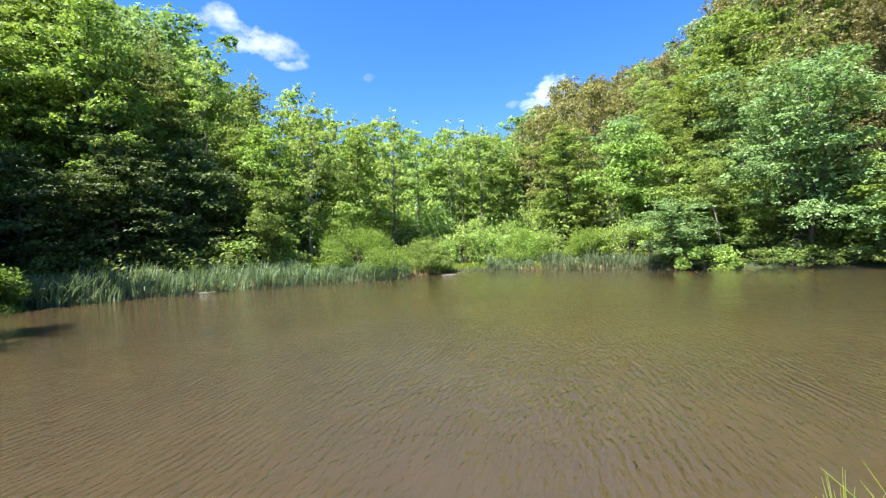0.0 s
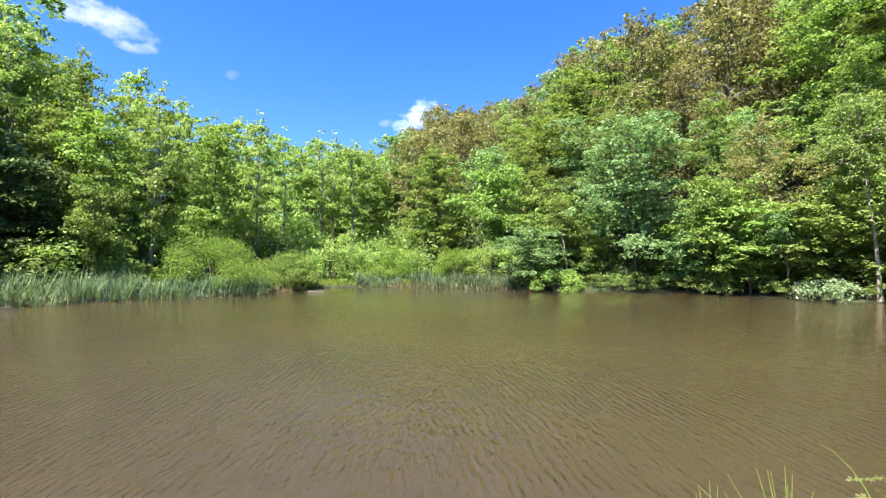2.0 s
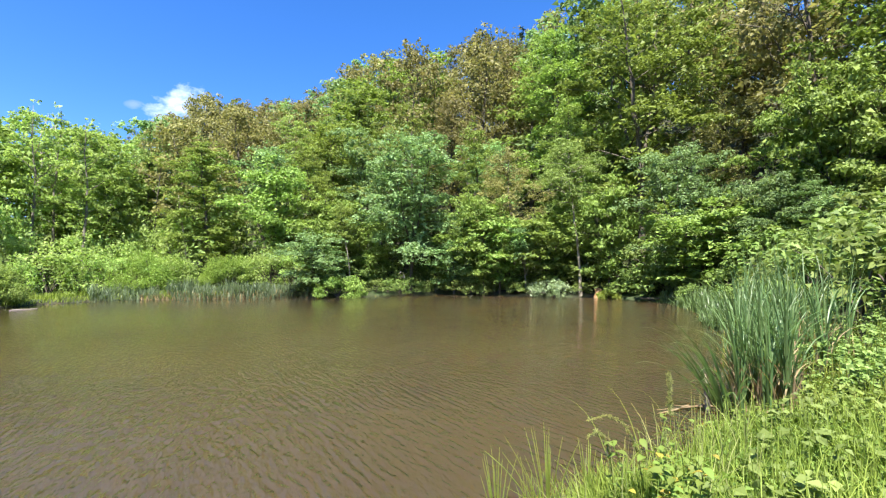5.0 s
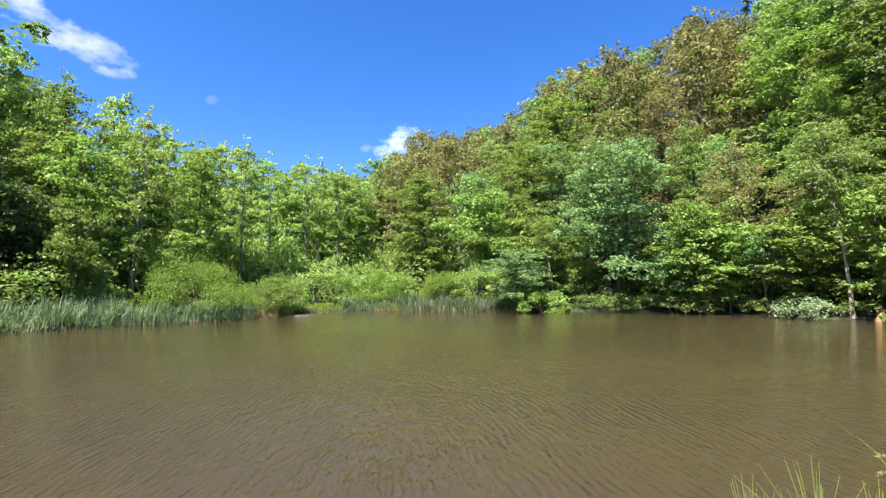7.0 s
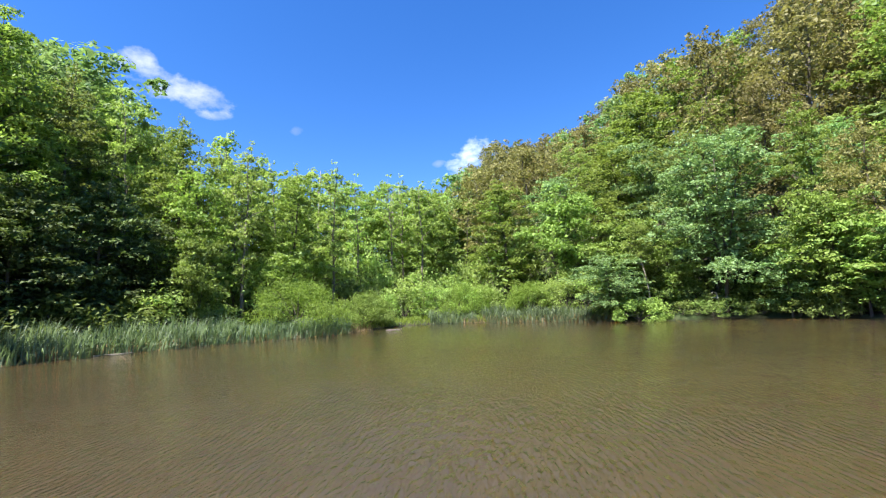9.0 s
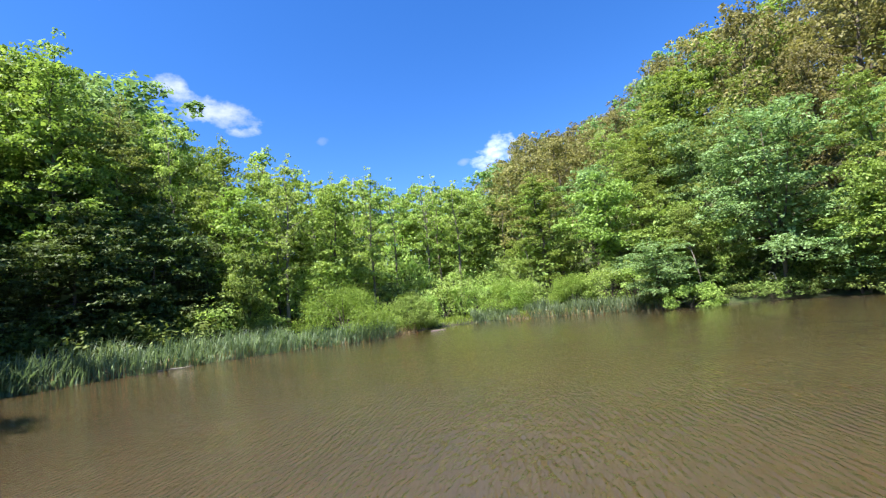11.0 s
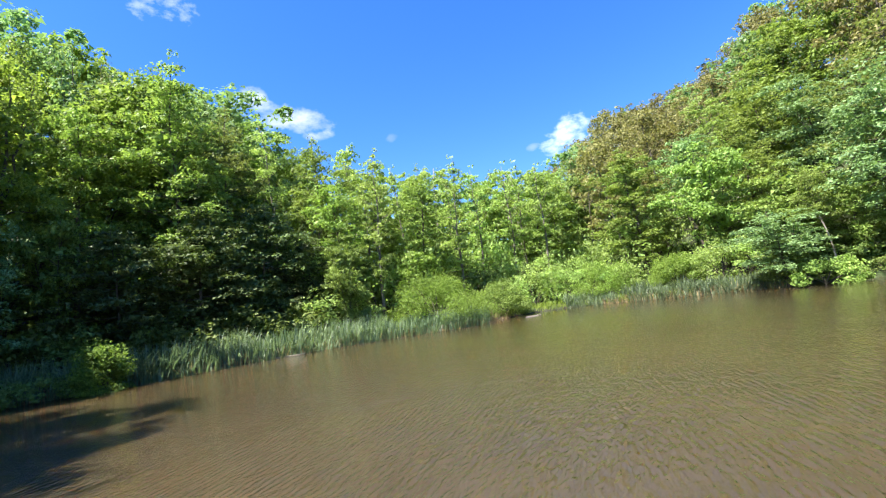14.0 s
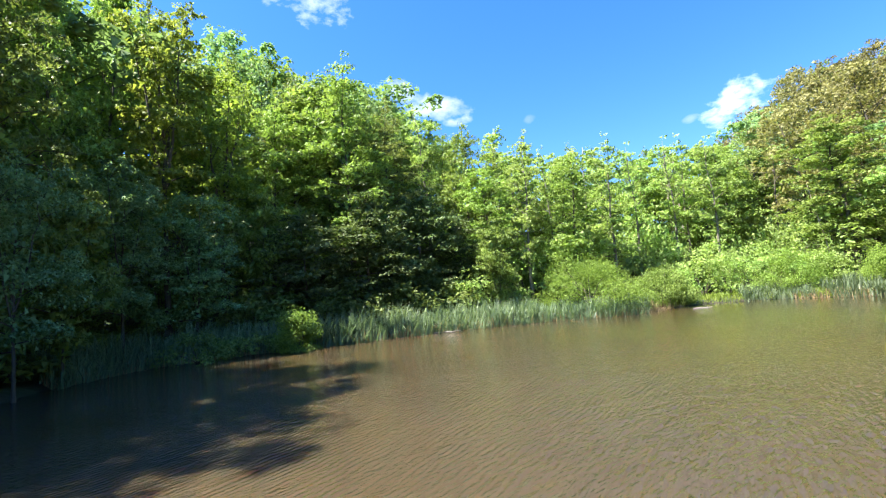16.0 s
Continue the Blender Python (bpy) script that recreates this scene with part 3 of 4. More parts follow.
def build_shrub(name, label, leaf, seed, h, r, n_clumps=34, n=60, size=0.17, flat=0.7, hang=0.0, category="shrub", simple=False):
    """A many-stemmed bush whose foliage reaches the ground, with an uneven domed outline."""
    rng = np.random.default_rng(seed)
    root = tagged(new(name), label, category)
    root.empty_display_size = 0.3
    stems, centres, spans = Tubes(), [], []
    for i in range(n_clumps):
        a, el = rng.uniform(0, 6.28), math.asin(rng.uniform(0.02, 1) ** 0.8)
        q = rng.uniform(0.7, 1.02)
        tip = np.array([math.cos(a) * math.cos(el) * r * q, math.sin(a) * math.cos(el) * r * q, h * (0.08 + 0.84 * math.sin(el) * q)])
        if i % 4 == 0:
            u = np.linspace(0, 1, 4)[:, None]
            stems.add(tip * u + np.array([0, 0, 1.0]) * (np.sin(u * 3.14) * 0.12 * h), np.linspace(0.035, 0.008, 4) * (h / 3 + 0.3), 3)
        rad = 0.30 * (r + h) / 2 * rng.uniform(0.6, 1.25)
        centres.append(tip - np.array([0, 0, hang * rad]))
        spans.append((rad, rad, rad * flat))
    tagged(part("stemwork", stems.mesh("stemwork"), BARK, root), kind="stuff")
    part("foliage", leaves("foliage", np.array(centres), np.array(spans), np.full(n_clumps, n), size, rng, 0.6, simple=simple), LEAF[leaf], root)
    return root


def stand(tpl, x, y, turn, sx, sz=None, sink=0.0, tip=0.0):
    """Copies a plant to a place on the ground; the pattern itself is used for its first place."""
    z = float(land(x, y)[0]) if shore(x, y)[0] > 0 else -0.05
    m = pose(x, y, z - sink, tip, 0, turn) @ Matrix.Diagonal((sx, sx, sz or sx, 1))
    if tpl.get("used") is None:
        tpl["used"] = 1
        tpl.matrix_basis = m
        return tpl
    s = tpl.scale
    ob = copy_thing(tpl, m @ Matrix.Diagonal((1 / s[0], 1 / s[1], 1 / s[2], 1)))
    return ob


SKYLINE = [(-100, 38), (-60, 36), (-50, 33.5), (-44, 30.5), (-38, 29.3), (-33, 29.2), (-30, 25.5), (-27, 24.4), (-24, 25), (-20, 23), (-18, 21.5), (-15, 19),
           (-11, 18), (-2, 16.8), (5, 15.4), (9, 14.2), (12, 16.4), (16, 19.9), (21, 19.7), (26, 20.7), (30, 23.4), (34, 26.2), (40, 28.4), (48, 30.6),
           (55, 33.2), (62, 37), (75, 40), (100, 40)]


def ceiling_of(x, y):
    """Greatest height of a tree top above the water at a place, from the line of the woods against the sky."""
    a, e = zip(*SKYLINE)
    dx, dy = (x + 3.7, y - 0.8) if bearing(x, y) < -20 else (x, y)
    return 1.9 + math.hypot(dx, dy) * math.tan(radians(float(np.interp(bearing(dx, dy), a, e))))


rng = np.random.default_rng(11)
patterns, taken = {}, []


def plant(kind, x, y, h, grade="middle", wide=1.0, turn=None, tip=0.0, girth=None):
    """A tree of that height; girth, where given, is the radius of its crown."""
    if h < 9.6 and kind in ("lime", "beech", "hornbeam"):
        kind = "hazel"
    j = int(rng.integers(2 if grade == "far" else 3))
    if (kind, grade, j) not in patterns:
        patterns[kind, grade, j] = build_tree(kind, 100 * (1 + list(GRADES).index(grade)) + 10 * list(KINDS).index(kind) + j, grade)
    sz = h / KINDS[kind]["h"]
    sx = girth / KINDS[kind]["r"] if girth else wide * sz ** 0.7
    taken.append((x, y, 1.6 + 0.12 * h))
    ob = stand(patterns[kind, grade, j], x, y, rng.uniform(0, 360) if turn is None else turn, sx, sz, 0.1, tip)
    tagged(ob, group="trees round the pond")
    return ob


# trees that stand out: kind, place, height of the top above the water, radius of the crown
for kind, x, y, top, girth in (
    ("lime", -21.4, 28.1, 19.7, 3.8), ("beech", -20.7, 32.6, 19.3, 2.7), ("alder", -18.9, 36.7, 19.7, 1.8), ("lime", -15.1, 36.0, 17.1, 2.9), ("lime", -18.4, 39.1, 18.2, 2.3),
    ("alder", -13.7, 40.6, 16.3, 2.3), ("russet", -32.2, 39.5, 27.2, 2.9), ("maple", -32.0, 32.0, 25.8, 3.1), ("lime", -34.9, 31.9, 27.5, 3.0), ("beech", -29.2, 31.8, 23.9, 2.4),
    ("ash", -25.5, 17.0, 20.4, 2.7), ("ash", -26.1, 21.0, 18.7, 2.6), ("lime", -32.0, 18.1, 24.8, 2.7), ("lime", -26.1, 12.2, 19.2, 2.5), ("beech", -23.2, 9.1, 17.1, 2.1),
    ("maple", -23.9, 17.4, 8.8, 2.3), ("beech", -23.9, 21.8, 9.1, 2.0), ("maple", -24.0, 13.8, 9.6, 2.0), ("beech", -21.5, 10.2, 6.9, 1.7), ("maple", -20.2, 8.3, 7.5, 1.5),
    ("lime", -11.4, 29.8, 7.0, 1.4), ("dimmed_tree", -16.8, 29.0, 10.5, 2.6), ("dimmed_tree", -19.2, 26.4, 10.0, 2.6), ("dimmed_tree", -21.5, 22.8, 8.4, 2.2), ("dimmed_tree", -14.6, 31.6, 8.2, 2.2), ("lime", 11.8, 40.6, 13.2, 3.5),
    ("beech", 10.8, 57.3, 18.9, 2.9), ("russet", 18.6, 65.7, 26.8, 3.6), ("russet", 23.7, 66.1, 26.8, 3.8), ("beech", 26.8, 60.6, 25.8, 3.4), ("russet", 32.4, 64.6, 28.8, 3.5),
    ("lime", 14.7, 34.2, 10.7, 2.8), ("lime", 19.0, 36.6, 13.2, 2.9), ("maple", 20.6, 25.1, 12.5, 3.7), ("lime", 30.4, 47.3, 26.2, 4.6), ("lime", 33.3, 43.9, 28.4, 4.0),
    ("lime", 35.4, 38.3, 28.2, 3.8), ("russet", 42.7, 39.4, 31.2, 4.1), ("russet", 47.4, 36.9, 33.5, 4.4), ("russet", 31.2, 31.2, 19.6, 2.7), ("lime", 23.6, 40.9, 18.1, 3.4),
    ("maple", 25.5, 37.3, 16.7, 3.1), ("lime", 34.1, 21.0, 23.7, 4.0), ("lime", 29.5, 17.0, 14.8, 2.4), ("lime", -26.0, 25.2, 17.5, 3.0), ("hornbeam", 30.5, 12.4, 22.1, 5.2), ("russet", 26.3, 20.1, 11.1, 2.3),
    ("lime", 27.0, 24.0, 13.9, 2.2), ("maple", 25.5, 8.7, 8.9, 2.3), ("russet", 43.0, 9.0, 22.1, 4.6), ("russet", 33.8, 8.6, 13.8, 2.5), ("russet", 45.5, 5.5, 23.1, 4.3),
    ("maple", 24.0, 4.3, 6.4, 1.4), ("lime", 25.7, 3.3, 10.6, 1.9), ("lime", 24.8, 2.0, 10.8, 2.0), ("lime", 23.9, 7.2, 5.1, 2.5), 
    ("beech", 25.1, 12.4, 7.3, 1.9), ("beech", 22.6, 19.9, 6.8, 1.9), ("beech", 17.5, 30.5, 7.8, 2.4), ("lime", 18.9, 27.9, 5.9, 1.7), ("beech", 24.4, 4.9, 4.0, 1.7),
    ("maple", 23.7, 2.5, 5.6, 1.5), 
):
    plant(kind, x, y, top - float(land(x, y)[0]), "close" if math.hypot(x, y) < 44 else "middle", girth=girth * 1.08)

# the woods behind them: only those that show above the ones before
edge_cache = {}
for b in np.arange(-114, 115, 0.5):
    rr = np.arange(2, 60, 0.25)
    inside = shore(rr * math.sin(radians(b)), rr * math.cos(radians(b))) < 0
    edge_cache[round(float(b) * 2)] = float(rr[inside].max()) if inside.any() else 12.0
spots = []
for ring in range(26):
    d0 = 2.5 + ring * (2.6 + 0.08 * ring)
    for b in np.arange(-112, 112, 1.1):
        spots.append((b + rng.uniform(-0.6, 0.6), max(1.5, d0 + rng.uniform(-1.2, 1.2))))
cover = np.zeros(260)
for b, d in spots:
    rad = edge_cache[round(b * 2)] + d
    x, y = rad * math.sin(radians(b)), rad * math.cos(radians(b))
    middle = -27 < b < 9
    open_shore = -27 < b < 26
    step = (2.6 + 0.03 * d) if middle else 4.2 if b < -28 else (4.3 + 0.02 * d)
    if b > 88 or (b > 66 and y < 6 and x < 31) or (b < -28 and d < 4.6) or (b < -76 and x > -22) or d > 75 or (abs(b) > 84 and d > 14) or (open_shore and d < 6.5) or any((x - u) ** 2 + (y - v) ** 2 < step ** 2 for u, v, q in taken):
        continue
    g = float(land(x, y)[0])
    most = ceiling_of(x, y) - g - rng.uniform(0.0, 1.2)
    luck = rng.uniform()
    if b < -28:
        kind = "lime" if luck < 0.55 else "beech" if luck < 0.75 else "maple"
        h = rng.uniform(17, 24)
    elif b < 10:
        kind = "alder" if luck < 0.85 else "lime"
        h = rng.uniform(13, 18)
    elif d < 14:
        kind = "maple" if luck < 0.3 else "beech" if luck < 0.6 else "lime" if luck < 0.8 else "russet"
        h = rng.uniform(9, 16)
    else:
        kind = "russet" if luck < (0.78 if b < 45 else 0.58) else "beech" if luck < 0.86 else "lime" if luck < 0.92 else "maple"
        h = rng.uniform(13, 21)
    h = min(h, most)
    if h < 5:
        continue
    rise = math.degrees(math.atan2(g + h - 1.9, rad))
    half = max(1.0, math.degrees(2.4 / rad))
    lo, hi = int(b - half) + 125, int(b + half) + 126
    if d > 9 and rise < cover[lo:hi].min() + (-1.6 if middle else -0.8 if b > 26 else 0.0):
        continue
    cover[lo:hi] = np.maximum(cover[lo:hi], rise - 1.0)
    plant(kind, x, y, h, "far" if d > 12.5 else "middle", wide=rng.uniform(0.75, 1.0) if kind == "alder" else rng.uniform(0.9, 1.15))
# tall dense trees on the slope behind the reeds, whose shade keeps the foot of the wood dark
for x, y in ((-30.2, 24.6), (-26.8, 28.6), (-25.2, 31.4), (-24.2, 34.8)):
    if not any((x - u) ** 2 + (y - v) ** 2 < 5 for u, v, q in taken):
        plant("lime", x, y, min(19.0, ceiling_of(x, y) - float(land(x, y)[0]) - 1.5), "middle", 1.25)
# lower woods that close the view between the alders
for b in np.arange(-26, 13, 2.1):
    rad = edge_cache[round(b * 2)] + rng.uniform(19, 27)
    x, y = rad * math.sin(radians(b)), rad * math.cos(radians(b))
    plant("lime", x, y, rng.uniform(10, 12.5), "far", 1.15)
# trees on the bank behind, whose shade falls on the water
for x, y, h in ((-19.6, 2.4, 20), (-22.0, 6.2, 20), (-23.2, -0.5, 20), (-19.2, -1.2, 19), (-26.6, 2.5, 21)):
    plant("ash", x, y, h, "close", 0.95)
# the wooded slope beyond the end of the near bank
for x in np.arange(25.5, 52, 4.6):
    for y in np.arange(-14, 8, 4.4):
        u, v = x + rng.uniform(-1.2, 1.2), y + rng.uniform(-1.2, 1.2)
        if shore(u, v)[0] < 4.5 or any(math.hypot(u - p, v - q) < 3.6 for p, q, _ in taken):
            continue
        g = float(land(u, v)[0])
        plant(("beech", "russet", "maple", "hornbeam", "lime")[int(rng.integers(5))], u, v, min(ceiling_of(u, v) - g, rng.uniform(9, 15)), "middle" if u < 34 else "far", 1.15)
for x, y, top in ((47, 88, 41.5), (50, 91, 42.0), (62, 44, 43.0), (24, 88, 30)):
    plant("spruce", x, y, top - float(land(x, y)[0]), "far", 0.8)

# ---------------------------------------------------------------- bushes on the banks
WILLOW = "rounded willow bush of fresh yellow-green leaves at the waterside"
for x, y, h, r, label in ((-5.9, 31.6, 3.2, 3.5, WILLOW), (-1.3, 33.9, 2.3, 2.0, "darker leafy bush beside the willow at the waterside"), (7.2, 37.8, 2.9, 2.6, WILLOW), (11.4, 34.6, 2.5, 2.0, WILLOW),
                          (-18.4, 18.3, 2.5, 0.85, "small sunlit bush with yellow-green leaves above the reeds")):
    b = build_shrub("willow_bush" if "willow bush" in label or "sunlit" in label else "leafy_bush", label, "hazel" if "darker" in label else "willow", int(50 + 3 * x + y), h * 1.08, r, 56, 280, 0.10, 0.75)
    b.matrix_basis = pose(x, y, float(land(x, y)[0]) - 0.05, 0, 0, 20 * x)
    tagged(b, group="bushes on the bank")
over = build_shrub("overhanging_bush", "light green leafy bush hanging over the water", "lime", 79, 1.8, 1.7, 26, 190, 0.14, 0.6, 0.4)
over.matrix_basis = pose(15.4, 26.4, 0.0)

BUSHES = ((-5.9, 32.0), (-1.3, 33.9), (7.2, 37.8), (11.4, 34.6))
saplings = [build_shrub("sapling_clump", "clump of light green alder saplings behind the reeds", "alder", 450 + j, 4.2, 1.9, 26, 56, 0.22, 0.6, simple=True) for j in range(2)]
thickets = [build_shrub("thicket", "dense dark green undergrowth at the foot of the woods", "shrub", 400 + j, 3.2, 2.2, 24, 34, 0.31, 0.5, simple=True) for j in range(4)]
for b in np.arange(-100, 90, 2.7):
    b = b + rng.uniform(-0.9, 0.9)
    middle = -27 < b < 26
    for d in (4.5, 8.0, 13.0, 20.0, 28.0) if middle and b < 12 else (6.0, 10.0, 15.0) if middle else (0.9, 3.6, 9.0) if b < -27 else (2.6, 6.0, 10.0, 15.0, 21.0) if b > 52 else (2.6, 6.0, 10.0):
        rad = edge_cache[round(b * 2)] + d * rng.uniform(0.85, 1.15) + (2.8 if b < -27 else 0)
        x, y = rad * math.sin(radians(b)), rad * math.cos(radians(b))
        if (x > 0 and (y < 4 or b > 60 and x < 23.5)) or any(math.hypot(x - u, y - v) < 4.6 for u, v in BUSHES):
            continue
        s = rng.uniform(0.6, 1.15) * (1.15 if middle and d > 6 else 0.85)
        pool = saplings if middle and rng.uniform() < 0.85 else thickets
        tagged(stand(pool[int(rng.integers(len(pool)))], x, y, rng.uniform(0, 360), s * rng.uniform(0.85, 1.3), s * (1.5 if middle and d > 12 else 1.3 if d > 6 else 1.0)), group="undergrowth")
for x in np.arange(24.5, 44, 2.8):
    for y in np.arange(-9, 6, 3.0):
        u, v = x + rng.uniform(-0.9, 0.9), y + rng.uniform(-0.9, 0.9)
        if shore(u, v)[0] > 1.2:
            s = rng.uniform(0.5, 0.9)
            tagged(stand(thickets[int(rng.integers(4))], u, v, rng.uniform(0, 360), s * 1.2, s), group="undergrowth")
for x in np.arange(12.0, 25.0, 1.7):
    for y in np.arange(-4.5, 9.0, 1.7):
        u, v = x + rng.uniform(-0.6, 0.6), y + rng.uniform(-0.6, 0.6)
        if 0.25 < shore(u, v)[0]:
            s = rng.uniform(0.45, 0.8) * (0.5 if shore(u, v)[0] < 2 else 1.0)
            tagged(stand(thickets[int(rng.integers(4))], u, v, rng.uniform(0, 360), s * 1.1, s), group="undergrowth")
for b in np.arange(26, 66, 0.75):
    if abs(b - 57.2) < 2.0 or abs(b - 62.5) < 1.6 or abs(b - 32.0) < 2.5:
        continue
    rad = edge_cache[round((b + 0.2) * 2)] + (rng.uniform(0.2, 0.9) if round(b / 0.75) % 2 else rng.uniform(1.2, 2.6))
    s = rng.uniform(0.26, 0.46)
    tagged(stand(thickets[int(rng.integers(4))], rad * math.sin(radians(b)), rad * math.cos(radians(b)), rng.uniform(0, 360), s * 1.2, s), group="undergrowth")
# low trees whose branches hang over the water on the steep side
for b in np.arange(27.5, 63, 2.9):
    if min(abs(b - 59.3), abs(b - 54.2), abs(b - 32.2), abs(b - 62.5)) < 2.0 or abs(b - 39.5) < 4.5:
        continue
    rad = edge_cache[round(b * 2)] + rng.uniform(-0.1, 0.9)
    x, y = rad * math.sin(radians(b)), rad * math.cos(radians(b))
    plant(("beech", "maple", "lime")[int(rng.integers(3))], x, y, rng.uniform(3.5, 6.0), "middle", rng.uniform(0.9, 1.2))


for b in np.arange(-14, 14, 2.1):
    for d in (3.2, 6.5):
        rad = edge_cache[round(float(b) * 2)] + d * rng.uniform(0.8, 1.25)
        x, y = rad * math.sin(radians(b)), rad * math.cos(radians(b))
        if -12 < x < 3 and y < 40:
            continue
        s = rng.uniform(0.45, 0.85)
        tagged(stand(saplings[int(rng.integers(2))], x, y, rng.uniform(0, 360), s, s * rng.uniform(0.9, 1.3)), group="saplings")


for b, d in ((19.5, 3.4), (21.0, 4.6), (22.5, 3.0), (23.5, 5.2), (24.8, 3.2), (26.2, 4.4)):
    rad = edge_cache[round(b * 2)] + d
    s = rng.uniform(0.55, 0.75)
    tagged(stand(saplings[int(rng.integers(2))], rad * math.sin(radians(b)), rad * math.cos(radians(b)), rng.uniform(0, 360), s, s), group="saplings")


# ---------------------------------------------------------------- reeds and grass on the far banks
def scatter(n, box, near, far, rng, test=None):
    """Places on the banks between two distances from the water's edge."""
    got = np.zeros((0, 2))
    while len(got) < n:
        p = np.stack([rng.uniform(box[0], box[2], n * 3), rng.uniform(box[1], box[3], n * 3)], 1)
        d = shore(p[:, 0], p[:, 1])
        ok = (d > near) & (d < far)
        if test is not None:
            ok &= test(p)
        got = np.concatenate([got, p[ok]])
    got = got[:n]
    return np.concatenate([got, np.maximum(land(got[:, 0], got[:, 1]), -0.25)[:, None]], 1)


def reed_bed(box, n, low, high, label, near=-0.5, far=2.4, leaf="reed", name="reed_bed", width=0.05, wind=(0.05, 0.02)):
    feet = scatter(n, box, near, far, rng)
    clump = np.array([noise.noise((p[0] * 0.8, p[1] * 0.8, 3.0)) for p in feet])
    h = rng.uniform(low, high, n) * (1 + 0.55 * clump)
    me = blades(name, feet, h, rng, width, 0.2, 0.85, wind)
    return tagged(part(name, me, LEAF[leaf], None), label, "reeds" if "reed" in name else "grass", kind="stuff")


REEDS = "dense bed of grey-green reeds along the water's edge"
reed_bed((-24.5, 10, -17, 21), 3800, 0.75, 1.6, REEDS)
reed_bed((-18.5, 19.5, -9, 30), 3800, 0.65, 1.5, REEDS)
reed_bed((-10, 26, -2.5, 32), 3200, 0.5, 1.1, REEDS, -0.4, 2.0)
reed_bed((7.5, 28, 15.5, 36), 2200, 0.55, 1.05, "bed of pale grey-green reeds at the far shore", -0.3, 1.5)
reed_bed((3.5, 34, 7, 38), 700, 0.55, 1.0, "bed of pale grey-green reeds at the far shore", -0.2, 1.3)
reed_bed((14, 3.0, 25, 9.0), 1600, 0.4, 0.85, "green sedge and reeds along the end of the pond", -0.35, 1.0, "cattail")
reed_bed((-24.5, 10, -1, 33), 2600, 0.25, 0.6, "broken straw-coloured old reeds at the waterline", -0.45, 0.4, "dead_reed", "dead_reeds")
reed_bed((6, 28, 15.5, 36), 900, 0.25, 0.55, "broken straw-coloured old reeds at the waterline", -0.3, 0.4, "dead_reed", "dead_reeds")
reed_bed((-2, 31, 16, 40), 5000, 0.2, 0.5, "bright green grass on the far bank", 0.0, 3.5, "grass", "bank_grass", 0.04)
reed_bed((-14, 22, 0, 34), 2600, 0.3, 0.7, "bright green grass among the reeds", 0.2, 3.5, "grass", "bank_grass", 0.04)


# ---------------------------------------------------------------- single things on the far shores
def thing(name, label, category, x, y, z, turn=0, group=""):
    root = tagged(new(name), label, category, group)
    root.empty_display_size = 0.2
    root.matrix_basis = pose(x, y, z, 0, 0, turn)
    return root


def tube_part(name, points, radii, mat, parent, sides=7, lump=0.1, label=""):
    t = Tubes()
    t.add(points, radii, sides, rng, lump)
    return part(name, t.mesh(name), mat, parent, label)


def ground_at(x, y):
    return float(land(x, y)[0])


# a pale dead branch that stands hooked out of the shade
hook = thing("dead_branch", "bleached dead branch standing hooked in the shade under the maple", "branch", 20.2, 25.3, ground_at(20.2, 25.3) + 0.15)
tube_part("stem", [(0, 0, -0.1), (0.02, 0, 0.5), (-0.03, 0.02, 0.95), (-0.12, 0.02, 1.15), (-0.33, 0, 1.2), (-0.45, 0, 1.08)], (0.06, 0.055, 0.05, 0.045, 0.035, 0.02), DEADWOOD, hook)
tube_part("twig", [(0.0, 0, 0.75), (-0.25, -0.02, 0.84), (-0.5, 0.0, 0.82)], (0.03, 0.022, 0.012), DEADWOOD, hook)

stump = thing("tree_stump", "freshly cut orange tree stump at the waterline", "stump", 25.0, 13.0, 0.0)
tube_part("wood", [(0, 0, -0.3), (0, 0, 0.05), (0.02, 0, 0.3), (0.03, 0.02, 0.5)], (0.32, 0.26, 0.21, 0.2), CUTWOOD, stump, 10, 0.12)

for x, y, h, r, leaf, label, sd in ((23.9, 15.4, 1.25, 1.5, "sedge", "whitish-green leafy plant clump hanging over the water", 5), (22.9, 20.4, 1.2, 1.3, "shrub", "green sapling thicket on the bank", 6),
                                    (24.6, 12.2, 0.5, 0.7, "grass", "low green tuft beside the stump", 7), (24.3, 18.2, 0.6, 0.8, "shrub", "low leafy tuft at the waterline", 8),
                                    (26.0, 9.4, 1.7, 1.7, "shrub", "dark leafy bush above the fallen logs", 11), (25.9, 11.2, 1.5, 1.5, "shrub", "dark leafy bush above the fallen logs", 12), (27.6, 8.0, 2.2, 2.0, "shrub", "dark leafy bush above the fallen logs", 13),
                                    (-21.6, 15.4, 1.3, 1.6, "shrub", "dark leafy bush among the shaded reeds", 9), (-20.2, 17.2, 1.2, 1.3, "shrub", "dark leafy bush among the shaded reeds", 10)):
    b = build_shrub("bank_bush", label, leaf, 900 + sd, h, r, 24, 70, 0.13, 0.8)
    b.matrix_basis = pose(x, y, max(0.0, ground_at(x, y)) - 0.03)
    tagged(b, group="bushes on the bank")

